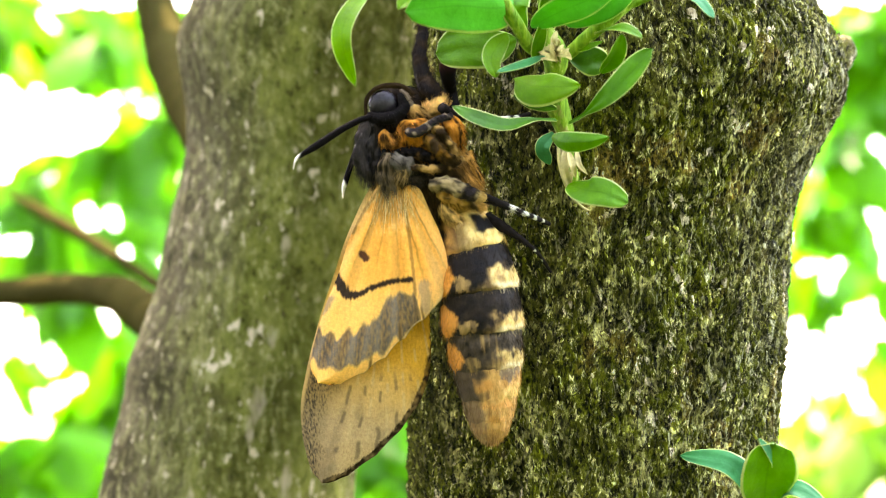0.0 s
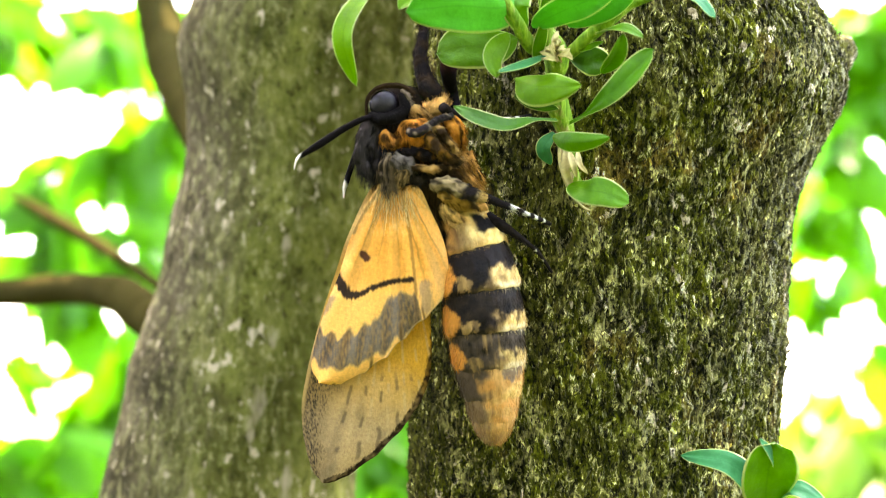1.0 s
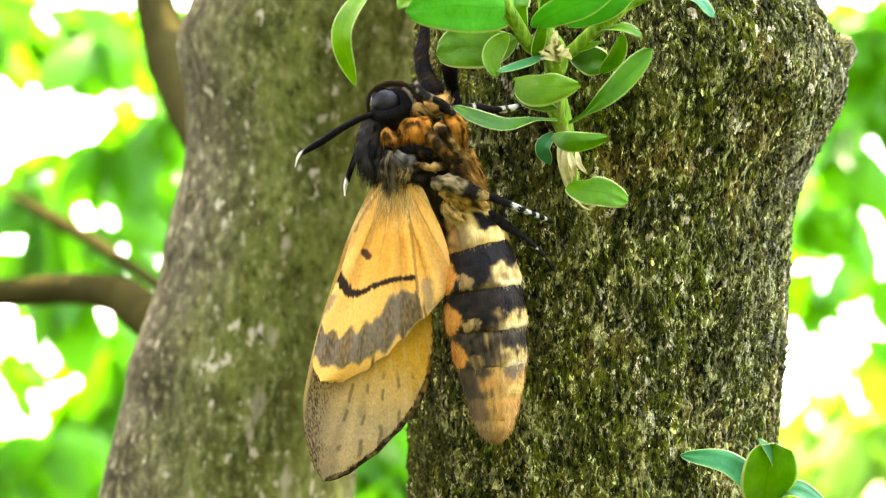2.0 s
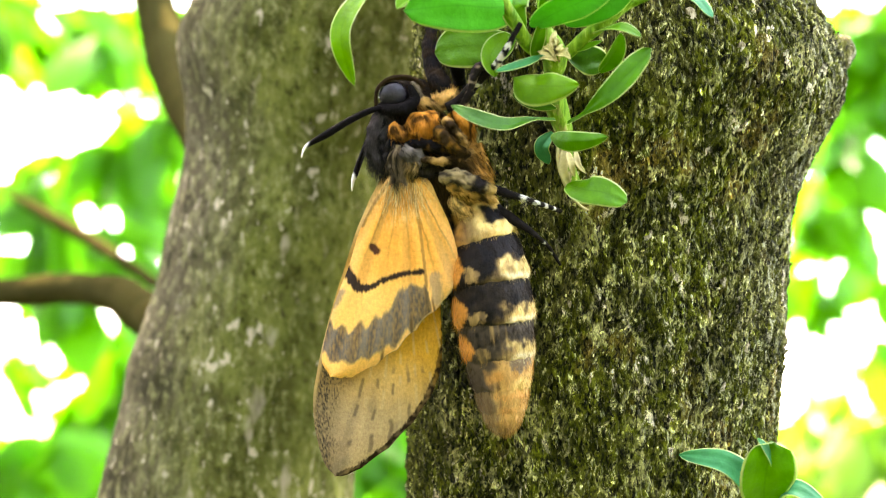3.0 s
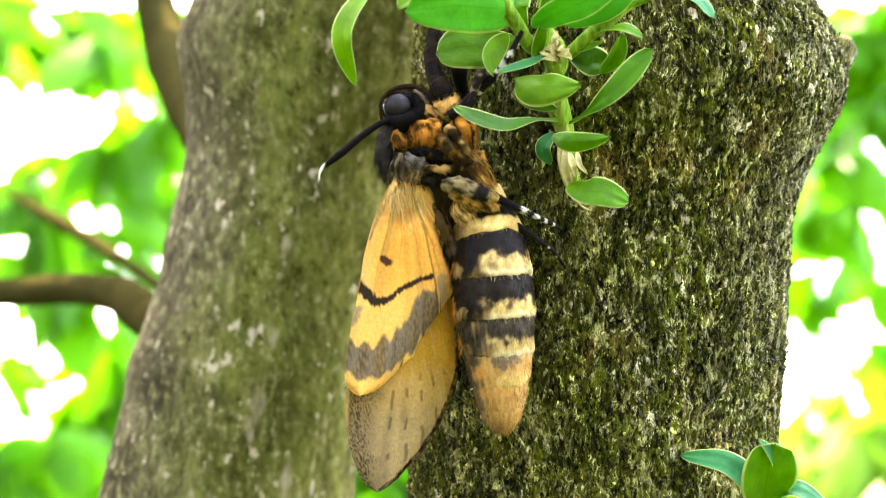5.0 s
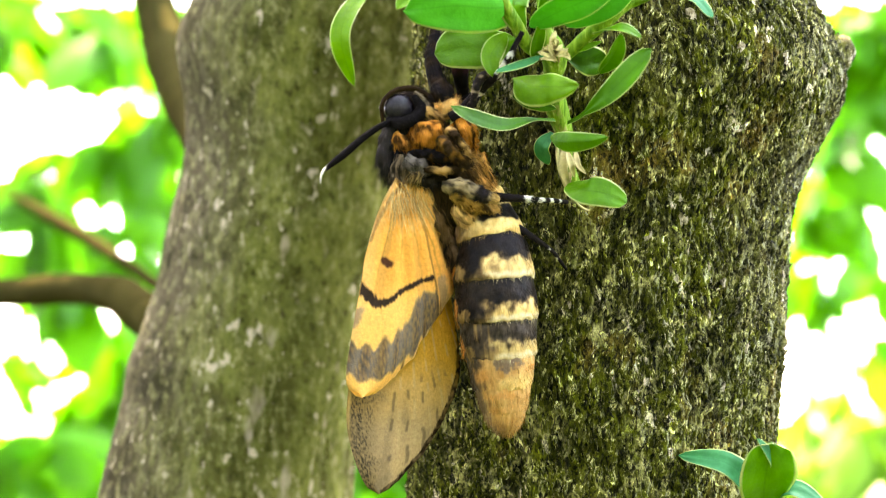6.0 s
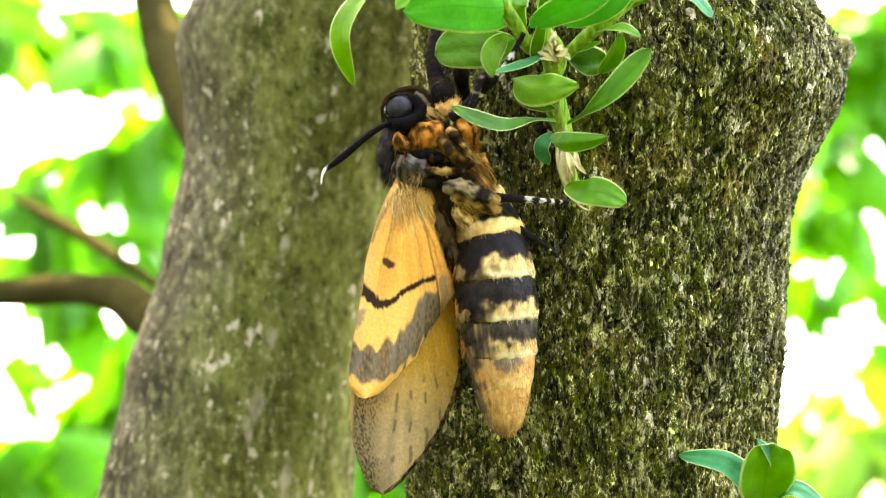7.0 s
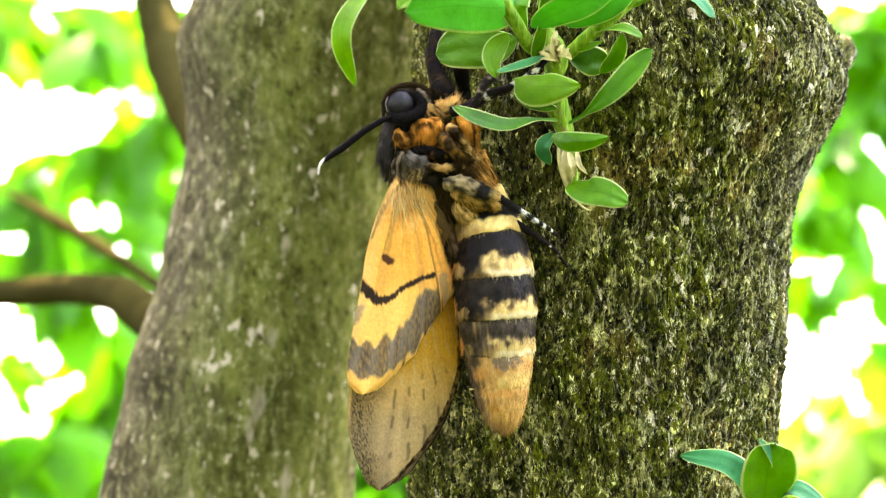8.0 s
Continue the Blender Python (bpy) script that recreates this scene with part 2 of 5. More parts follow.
SHADE_HEDGE_LEAVES = far_leaves("hedge_leaves", (0.020, 0.045, 0.008), (0.045, 0.085, 0.015), 0.25)
YELLOW_LEAVES = far_leaves("yellow_leaves", (0.08, 0.26, 0.010), (0.17, 0.36, 0.03))


# ---- ground ----
def make_ground():
    n, verts, faces = 60, [], []
    steps = [math.copysign(abs(u) ** 4 * 600, u) for u in np.linspace(-1, 1, n)]
    for y in steps:
        for x in steps:
            verts.append((x, y, -0.02 + 0.03 * noise.noise(Vector((x * 0.7, y * 0.7, 0)))))
    for j in range(n - 1):
        for i in range(n - 1):
            k = j * n + i
            faces.append((k, k + 1, k + n + 1, k + n))
    return tagged(raw_part("ground", verts, faces, GROUND), "grassy ground under the trees", "ground", kind="structure")


make_ground()


# ---- trees ----
shapes = {}


def stem(profile, depth, rough, fine, name, material, parent, seed):
    """A trunk from rows of (z, left edge, right edge) in mm; rough: depth of its bark relief in mm; fine: ring spacing in mm."""
    rows = np.array(profile, dtype=float)
    rows = rows[np.argsort(rows[:, 0])]
    heights = np.concatenate([np.linspace(-1520, -75, 60, endpoint=False), np.arange(-75, 75, fine), np.linspace(75, rows[-1, 0], 60)])
    smooth = curve_points([(z, (a + b) / 2, (b - a) / 2) for z, a, b in rows], 900)
    middle, radius = np.interp(heights, smooth[:, 0], smooth[:, 1]), np.interp(heights, smooth[:, 0], smooth[:, 2])
    step = fine / 34.0
    turns = np.concatenate([np.arange(-1.75, 1.75, step), np.linspace(1.75, 2 * math.pi - 1.75, 70, endpoint=False)])
    a, z = np.meshgrid(turns, heights)
    r, c = np.broadcast_to(radius[:, None], a.shape), np.broadcast_to(middle[:, None], a.shape)
    flat = np.stack([(a * 36).ravel(), np.cos(a).ravel() * 6, z.ravel()], axis=1)
    broad = noise_at(flat, (0.045, 0.05, 0.022), seed)
    sway = 2.0 * noise_at(flat, (0.10, 0.1, 0.10), seed + 3)
    warped = flat + np.stack([sway, 0 * sway, 0 * sway], axis=1)
    plates = noise_at(warped, (0.34, 0.1, 0.11), seed + 7)
    flakes = noise_at(warped, (0.72, 0.1, 0.30), seed + 13)
    crumbs = noise_at(warped, (1.35, 0.1, 0.85), seed + 19)
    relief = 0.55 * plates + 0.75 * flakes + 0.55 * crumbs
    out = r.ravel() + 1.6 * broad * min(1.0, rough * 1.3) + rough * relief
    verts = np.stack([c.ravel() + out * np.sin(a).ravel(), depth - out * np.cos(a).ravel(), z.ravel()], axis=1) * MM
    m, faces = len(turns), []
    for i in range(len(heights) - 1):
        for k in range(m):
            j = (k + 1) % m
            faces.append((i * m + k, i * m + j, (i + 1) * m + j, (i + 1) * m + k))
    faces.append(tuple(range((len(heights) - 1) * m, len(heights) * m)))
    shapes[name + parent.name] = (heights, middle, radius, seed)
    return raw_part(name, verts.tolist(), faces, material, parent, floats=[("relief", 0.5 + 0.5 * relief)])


def limb(name, rows, material, parent, rings=40, sides=20, lumps=0.06):
    """A branch through rows of (x, y, z, radius) in mm."""
    v, f, along, turn = tube(rows, rings, sides)
    middle = curve_points(rows, rings)[:, :3].repeat(sides, axis=0)
    v = middle + (v - middle) * (1 + lumps * 2 * noise_at(v, 0.05))[:, None]
    return raw_part(name, (v * MM).tolist(), f, material, parent, floats=[("relief", np.full(len(v), 0.5))])


def tree_root(name, base, label):
    root = new(name)
    root.empty_display_size = 0.1
    root.matrix_basis = RIG
    return tagged(root, label, "tree")


near_tree = tree_root("tree", (0, 0, 0), "tree trunk with rough dark flaky bark, moss and pale lichen flecks")
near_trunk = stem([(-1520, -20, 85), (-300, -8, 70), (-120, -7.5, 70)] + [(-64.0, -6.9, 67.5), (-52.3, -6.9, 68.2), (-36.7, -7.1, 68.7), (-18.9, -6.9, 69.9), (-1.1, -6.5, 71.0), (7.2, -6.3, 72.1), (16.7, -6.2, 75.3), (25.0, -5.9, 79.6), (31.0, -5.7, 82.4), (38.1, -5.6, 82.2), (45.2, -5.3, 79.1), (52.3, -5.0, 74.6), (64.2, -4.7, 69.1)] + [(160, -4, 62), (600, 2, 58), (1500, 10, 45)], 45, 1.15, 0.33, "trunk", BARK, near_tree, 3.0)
limb("branch_stub", [(*(76.6, 45.0, 37.8), 7), (*(80.2, 44.0, 39.7), 5.2), (*(82.2, 43.0, 40.8), 4.2), (*(84.1, 43.0, 41.6), 3.2), (*(85.4, 43.0, 41.9), 2.2), (*(85.9, 43.0, 42.1), 0.6)], BARK, near_tree, 40, 36, 0.22)



def bark_flakes(parent, trunk_key, depth, count, reach):
    """Loose irregular chips that cover the trunk, longer than wide, each lifted a little at one end."""
    rng = np.random.default_rng(12)
    heights, middle, radius, seed = shapes[trunk_key]
    verts, faces = [], []
    for _ in range(count):
        a, z = rng.uniform(-1.8, 1.8), rng.uniform(-reach, reach)
        r, c = np.interp(z, heights, radius), np.interp(z, heights, middle)
        spot = np.array((a * 36, math.cos(a) * 6, z))
        r = r + 1.8 * noise.noise(Vector(spot * np.array((0.045, 0.05, 0.022)) + seed)) + rng.uniform(-0.30, 0.22)
        out = np.array((math.sin(a), -math.cos(a), 0.0))
        side = np.array((math.cos(a), math.sin(a), 0.0))
        lean = rng.normal(0, 0.4) + 0.7 * noise.noise(Vector((a * 4, z * 0.09, 3)))
        up = np.array((0, 0, 1.0)) * math.cos(lean) + side * math.sin(lean)
        across = np.cross(up, out)
        big = rng.uniform(0.32, 0.72) * (1.0 if rng.uniform() < 0.90 else 1.6)
        long, wide = big * rng.uniform(0.8, 1.7), big * rng.uniform(0.30, 0.60)
        tip, roll = rng.normal(0.16, 0.34), rng.normal(0, 0.42)
        base, sides = len(verts), 7
        mid = np.array((c, depth, z)) + out * r
        for k in range(sides):
            t = 2 * math.pi * (k + rng.uniform(-0.3, 0.3)) / sides
            e = rng.uniform(0.7, 1.25)
            x, y = wide * e * math.sin(t), long * e * math.cos(t)
            p = mid + across * x + up * y + out * (y * tip + x * roll)
            verts.append(p + out * 0.10)
            verts.append(p - out * 0.45)
        verts.append(mid + out * (0.22 + 0.12 * big))
        for k in range(sides):
            j = (k + 1) % sides
            faces.append((base + 2 * k, base + 2 * j, base + 2 * sides))
            faces.append((base + 2 * k + 1, base + 2 * j + 1, base + 2 * j, base + 2 * k))
    ob = raw_part("loose_bark", (np.array(verts) * MM).tolist(), faces, BARK, parent, floats=[("relief", np.full(len(verts), 0.58))])
    ob.data.polygons.foreach_set("use_smooth", [False] * len(ob.data.polygons))
    return tagged(ob, kind="stuff")


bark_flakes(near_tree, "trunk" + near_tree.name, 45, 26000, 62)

side_tree = tree_root("tree", (0, 0, 0), "tree trunk with smooth olive mossy bark and pale spots")
side_trunk = stem([(-1520, -125, -20), (-300, -112, -24), (-130, -96, -22)] + [(-76.2, -89.7, -22.3), (-62.4, -85.7, -22.3), (-50.8, -82.9, -21.4), (-36.6, -79.1, -19.6), (-28.1, -77.7, -18.6), (-16.8, -73.4, -17.2), (-5.5, -69.9, -15.4), (5.8, -68.0, -11.9), (19.9, -64.2, -9.1), (34.1, -63.5, -3.4), (51.1, -65.9, -0.6), (62.4, -62.1, 2.3), (76.5, -60.7, 2.3)] + [(160, -62, 0), (600, -50, 8), (1500, -38, 12)], 100, 0.26, 0.8, "trunk", SMOOTH_BARK, side_tree, 41.0)
limb("branch", [(*(-65.0, 112.0, -23.3), 5.5), (*(-78.9, 140.0, -21.2), 6), (*(-96.3, 190.0, -18.6), 7), (*(-115.5, 240.0, -15.8), 6.5), (*(-143.4, 280.0, -15.3), 6), (*(-185.6, 330.0, -18.2), 6), (*(-269.7, 420.0, -18.9), 4)], FAR_WOOD, side_tree)
limb("branch", [(*(-54.4, 110.0, 16.2), 6), (*(-76.6, 180.0, 40.3), 7), (*(-103.9, 280.0, 71.5), 9), (*(-123.3, 340.0, 106.2), 9), (*(-141.4, 380.0, 144.4), 8), (*(-173.8, 420.0, 257.9), 5)], FAR_WOOD, side_tree)
limb("twig", [(*(-69.5, 120.0, -11.8), 1.6), (*(-96.5, 240.0, -15.8), 2.2), (*(-147.2, 400.0, -7.7), 2.6), (*(-189.5, 480.0, 6.3), 3.8), (*(-219.0, 520.0, 17.7), 3.8), (*(-250.4, 560.0, 30.2), 2), (*(-266.8, 580.0, 36.1), 1)], FAR_WOOD, side_tree)


# ---- trees behind ----
def crown(parent, sprays, size, seed, material):
    """The leaves of a tree, from rows of (x, y, z, reach, count) in mm."""
    rng = random.Random(seed)
    verts, faces = [], []
    for x, y, z, reach, count in sprays:
        spray(rng, (x * MM, y * MM, z * MM), reach * MM, count, size, verts, faces)
    return raw_part("crown", verts, faces, material, parent)


def spray(rng, middle, reach, count, size, verts, faces):
    """Broad pointed leaves scattered round a place, in metres."""
    for _ in range(count):
        p = Vector(middle) + Vector((rng.gauss(0, 1), rng.gauss(0, 1.2), rng.gauss(0, 1))) * reach * 0.5
        turn = Euler((rng.uniform(-1.0, 1.0), rng.uniform(-1.2, 1.2), rng.uniform(-3.1, 3.1))).to_matrix()
        long = size * rng.uniform(0.65, 1.25)
        wide, fold = long * rng.uniform(0.42, 0.58), long * rng.uniform(0.03, 0.12)
        base = len(verts)
        for u, w, h in ((0, 0, 0), (0.22, 0.36, 1), (0.5, 0.5, 1), (0.78, 0.3, 1), (1, 0, -1), (0.22, -0.36, 1), (0.5, -0.5, 1), (0.78, -0.3, 1), (0.22, 0, 0), (0.5, 0, 0), (0.78, 0, -0.4)):
            q = Vector((w * wide, -long * 0.25 * u * u, -u * long)) + Vector((0, -fold * h, 0))
            verts.append(tuple(p + turn @ q))
        for f in ((0, 1, 8), (1, 2, 9, 8), (2, 3, 10, 9), (3, 4, 10), (0, 8, 5), (5, 8, 9, 6), (6, 9, 10, 7), (7, 10, 4)):
            faces.append(tuple(base + i for i in f))


def far_tree(seed, trunk_rows, sprays, label, leaves, size):
    root = tree_root("tree", (0, 0, 0), label)
    limb("trunk", trunk_rows, FAR_WOOD, root, 50, 16)
    crown(root, sprays, size, seed, leaves)
    return root


left_tree = far_tree(5, [(-900, 1500, -1850, 60), (-850, 1450, -600, 50), (-760, 1400, 300, 40), (-650, 1400, 1500, 20)], [(-510, 1350, 278, 31, 7), (-458, 1350, 284, 28, 7), (-508, 1450, 271, 18, 7), (-471, 1550, 309, 25, 7), (-370, 1250, 236, 16, 7), (-503, 1250, 236, 26, 7), (-370, 1550, 231, 16, 7), (-399, 1450, 228, 15, 7), (-319, 1350, 149, 12, 7), (-332, 1350, 159, 15, 7), (-367, 1550, 134, 19, 7), (-370, 1550, 90, 24, 7), (-404, 1550, 60, 24, 7), (-372, 1350, 20, 25, 7), (-332, 1350, 1, 25, 7), (-392, 1350, -12, 28, 7), (-396, 1550, -44, 28, 7), (-429, 1250, -6, 16, 7), (-441, 1250, -24, 18, 7), (-418, 1350, -39, 22, 7), (-417, 1250, 50, 15, 7), (-448, 1450, 120, 15, 7), (-435, 1250, 69, 12, 7), (-409, 1450, -94, 24, 7), (-400, 1550, -111, 22, 7), (-448, 1550, -148, 28, 7), (-422, 1550, -192, 32, 7), (-460, 1550, -207, 35, 7), (-493, 1550, -237, 32, 7), (-385, 1350, -224, 25, 7), (-508, 1450, -252, 24, 7), (-472, 1250, -240, 16, 7), (-423, 1250, -222, 16, 7), (-365, 1350, -250, 14, 7), (-471, 1550, -177, 22, 7), (-514, 1350, -131, 11, 7), (-325, 1450, 292, 12, 7), (-96, 1550, -304, 25, 7), (-101, 1450, -308, 30, 7), (-70, 1550, -318, 19, 7), (-408, 1550, 298, 19, 7), (-374, 1450, 260, 18, 7), (-382, 1550, 312, 19, 7), (-385, 1350, 119, 9, 7), (-74, 1250, -244, 26, 12), (-58, 1250, -264, 26, 12), (-83, 1250, -266, 26, 12), (-89, 1250, -234, 26, 12), (-48, 1150, -236, 24, 14), (-65, 1150, -216, 24, 14), (-40, 1150, -253, 24, 14), (-54, 1150, -253, 24, 14), (-86, 1200, -119, 22, 9), (-83, 1200, -155, 22, 9), (-86, 1200, -190, 22, 9), (-80, 1200, -214, 22, 9)] + [(-820, 1450, 900, 350, 90), (-640, 1500, 1250, 380, 110), (-1000, 1550, 1300, 380, 110), (-780, 1350, 1600, 350, 90)],
         "sunlit green broad-leaved tree far behind the trunks", FAR_LEAVES, 0.096)
# Yellow sprays added to stand in for pale light in the gaps.
crown(left_tree, [(-411, 1550, 290, 13, 2), (-408, 1550, 257, 14, 2), (-415, 1650, 212, 16, 2), (-449, 1750, 162, 15, 2), (-472, 1450, -69, 12, 2), (-486, 1450, 127, 11, 2), (-523, 1750, -164, 15, 2), (-446, 1650, -156, 11, 2), (-538, 1550, -148, 16, 2)], 0.07, 9, YELLOW_LEAVES)
right_tree = far_tree(6, [(950, 1700, -1850, 60), (900, 1650, -600, 50), (860, 1600, 300, 40), (800, 1600, 1500, 20)], [(488, 1450, 295, 24, 6), (530, 1450, 281, 33, 6), (532, 1550, 261, 28, 6), (577, 1650, 236, 20, 6), (472, 1350, 159, 22, 6), (479, 1350, 119, 22, 6), (593, 1650, 110, 27, 6), (502, 1550, 75, 28, 6), (502, 1450, 57, 30, 6), (446, 1450, 43, 21, 6), (514, 1650, 24, 20, 6), (585, 1650, 48, 23, 6), (581, 1650, -132, 28, 6), (442, 1450, -55, 19, 6), (460, 1450, -34, 13, 6), (544, 1450, -27, 12, 6), (522, 1650, 134, 17, 6), (509, 1450, 281, 30, 9), (537, 1450, 295, 30, 9), (516, 1450, 232, 30, 9), (544, 1450, 239, 30, 9), (505, 1450, 183, 30, 9), (530, 1450, 148, 30, 9), (495, 1450, 85, 30, 9)] + [(900, 1650, 900, 350, 90), (760, 1700, 1300, 380, 110), (1050, 1600, 1300, 380, 110), (820, 1600, 1650, 350, 90)],
         "sunlit green broad-leaved tree beyond the rough trunk", FAR_LEAVES, 0.095)
yellow_bush = far_tree(7, [(620, 1900, -1950, 40), (600, 1850, -900, 30), (560, 1800, -350, 15), (540, 1800, -100, 6)], [(520, 1700, -224, 31, 5), (560, 1700, -208, 27, 5), (563, 1800, -278, 32, 5), (547, 1900, -283, 26, 5), (546, 1600, -243, 26, 5), (584, 1600, -297, 32, 5), (618, 1900, -363, 38, 5), (623, 1800, -304, 29, 5), (520, 1700, -329, 27, 5), (624, 1700, -281, 27, 5), (547, 1900, -354, 23, 5)],
         "young yellow-green bush in full sun", YELLOW_LEAVES, 0.095)

# All but the last two sprays are added out of view to shade the branches.
crown(side_tree, [(-140, 400, 340, 120, 45), (-170, 560, 400, 150, 45), (-190, 480, 360, 120, 35), (-150, 520, 480, 240, 60), (-260, 600, 620, 260, 60), (-60, 560, 640, 220, 50), (-60, 150, 1400, 350, 120), (50, 250, 1700, 350, 120)], 0.085, 17, FAR_LEAVES)
crown(near_tree, [(10, 120, 1500, 300, 110), (150, 150, 1700, 300, 110), (60, 60, 1950, 250, 80)], 0.085, 18, FAR_LEAVES)


# ---- an unseen hedge added at the camera's back closes the place and blocks sky ----
def make_shade_hedge():
    rng = random.Random(31)
    root = tagged(new("hedge"), "tall dense dark green hedge behind the viewer", "hedge")
    verts, faces = [], []
    for i in range(60):
        a = math.pi * (0.69 + 1.31 * i / 59) + rng.uniform(-0.02, 0.02)
        # Lower towards the right, so that more sky light falls from there.
        for level in range(round(13 - 10 * max(0, i - 20) / 39)):
            r = 2.3 + rng.uniform(-0.25, 0.25)
            spray(rng, (r * math.cos(a), r * math.sin(a), 0.15 + level * 0.42), 0.30, 11, 0.21, verts, faces)
    raw_part("foliage", verts, faces, SHADE_HEDGE_LEAVES, root)
    for i in range(12):
        a = math.pi * (0.69 + 1.31 * (i + 0.5) / 12)
        x, y = 2350 * math.cos(a), 2350 * math.sin(a)
        limb("stem", [(x, y, -40, 35), (x * 1.01, y, 800, 28), (x * 0.99, y * 1.01, 1200, 20), (x, y, 1700, 8)], FAR_WOOD, root, 20, 10)
    return root


make_shade_hedge()


# ---- sprigs on the trunk ----
def leaf(parent, base, middle, tip, wide, face, fold=0.15, name="leaf", material=None, nu=22, nv=14, peak=0.45, square=0.60, stalk=0.0):
    """A thick smooth-edged leaf through places in mm; face: the way its upper side looks; wide: its whole width in mm; peak: where it is widest; square: smaller for a blunter outline; stalk: the share that is a thin stalk."""
    line = curve_points([base, *middle, tip] if isinstance(middle, list) else [base, middle, tip], nu)
    bend = math.log(0.5) / math.log(peak)
    over, across, along = [], [], []
    for i, p in enumerate(line):
        u = i / (nu - 1)
        way = line[min(i + 1, nu - 1)] - line[max(i - 1, 0)]
        way /= np.linalg.norm(way)
        up = np.array(face, dtype=float)
        up = up - way * up.dot(way)
        up /= np.linalg.norm(up)
        side = np.cross(way, up)
        blade = max(0.0, (u - stalk) / (1 - stalk))
        half = max(0.35 if u < 0.5 else 0.02, 0.5 * wide * max(0.0, math.sin(math.pi * min(1.0, blade ** bend))) ** square)
        for k in range(nv + 1):
            w = 2 * k / nv - 1
            lift = half * (fold * abs(w) ** 1.3 - 0.10 * w * w) + 0.07 * wide * noise.noise(Vector((u * 3 + base[0], w * 1.5 + base[2], 5)))
            over.append(p + side * w * half + up * lift)
            across.append(abs(w))
            along.append(u)
    over = np.array(over)
    count, row = len(over), nv + 1
    ups = np.array(face, dtype=float) / np.linalg.norm(face)
    rim = 1 - np.array(across) ** 6
    under = over - ups * (0.06 + 0.24 * rim)[:, None]
    faces = []
    for i in range(nu - 1):
        for k in range(nv):
            a = i * row + k
            faces.append((a, a + 1, a + row + 1, a + row))
            faces.append((count + a, count + a + row, count + a + row + 1, count + a + 1))
        for a, b in ((i * row, (i + 1) * row), ((i + 1) * row + nv, i * row + nv)):
            faces.append((a, b, count + b, count + a))
    return raw_part(name, (np.vstack([over, under]) * MM).tolist(), faces, material or LEAF, parent,
                    floats=[("across", across * 2), ("along", along * 2)])


def sprig_root(label):
    root = new("sprig")
    root.matrix_basis = RIG
    return tagged(root, label, "twig", group="sprigs on the trunk")


sprig = sprig_root("leafy green shoot with glossy oval leaves growing from the bark")
limb("stem", [(26.9, 12, 8.3, 1.2), (23.4, 4, 12.5, 1.9), (22.0, 1, 16.2, 1.8), (21.9, 0, 20.1, 1.6), (20.8, -1, 23.5, 1.75), (19.9, -2, 26.9, 1.6), (19.6, -2, 29.9, 1.3), (19.9, -3, 32.5, 1.9), (19.6, -4, 35.0, 1.9), (18.1, -4, 38.5, 1.2), (17.4, -5, 43.2, 1.0), (17.0, -5, 49.1, 0.8)], TWIG, sprig, 60, 14, 0.22)
limb("shoot", [(17.4, -3, 34.1, 0.9), (15.0, -6, 35.2, 1.25), (12.6, -9, 38.6, 1.2), (10.4, -11, 42.1, 1.0), (8.6, -12, 45.7, 0.8)], TWIG, sprig, 30, 12)
limb("shoot", [(20.2, -2, 33.0, 1.0), (22.4, -4, 34.3, 1.1), (25.5, -6, 37.0, 1.25), (28.6, -8, 39.2, 1.2), (32.0, -8, 41.7, 0.9), (36.0, -10, 43.0, 0.6)], TWIG, sprig, 30, 12)
limb("straw", [(20.4, -2, 18.9, 0.3), (20.6, -2, 15.0, 0.35), (21.9, -1, 11.1, 0.3), (24.9, 3, 7.7, 0.25), (28.5, 8, 6.5, 0.15)], DRY, sprig, 24, 8)
leaf(sprig, (21.6, -2, 17.8), (21.3, -3, 13.9), (22.8, 0, 10.5), 1.7, (0.1, -1, 0.1), 0.5, "bud_scale", HUSK, 12, 6)
leaf(sprig, (22.2, -2, 17.0), (22.5, -5, 14.6), (23.3, -3, 12.5), 1.3, (0.1, -1, 0.1), 0.5, "bud_scale", HUSK, 12, 6)
leaf(sprig, (23.7, -1, 17.2), (23.8, -4, 14.7), (25.3, -4, 13.0), 1.1, (0.1, -1, 0.1), 0.5, "bud_scale", HUSK, 12, 6)
leaf(sprig, (20.9, -1, 19.0), (20.7, -2, 15.5), (21.9, 1, 11.1), 1.1, (0.1, -1, 0.1), 0.5, "bud_scale", HUSK, 12, 6)
leaf(sprig, (23.1, -1, 14.0), (22.3, -1, 11.6), (23.5, 3, 9.7), 1.2, (0.1, -1, 0.1), 0.5, "bud_scale", HUSK, 12, 6)
leaf(sprig, (19.5, -5, 34.5), (18.0, -8, 34.3), (17.4, -8, 34.5), 1.4, (0.2, -1, 0.2), 0.6, "bud_scale", DRY, 9, 6)
leaf(sprig, (19.2, -5, 33.5), (20.2, -8, 33.1), (21.8, -9, 32.9), 0.7, (0.2, -1, 0.2), 0.6, "bud_scale", DRY, 9, 6)
leaf(sprig, (20.3, -5, 32.7), (18.7, -8, 32.5), (16.8, -9, 32.5), 0.9, (0.2, -1, 0.2), 0.6, "bud_scale", DRY, 9, 6)
leaf(sprig, (20.3, -5, 32.5), (20.6, -8, 33.3), (21.8, -8, 34.4), 1.2, (0.2, -1, 0.2), 0.6, "bud_scale", DRY, 9, 6)
leaf(sprig, (19.6, -5, 34.7), (19.8, -8, 35.3), (19.5, -7, 36.4), 1.1, (0.2, -1, 0.2), 0.6, "bud_scale", DRY, 9, 6)
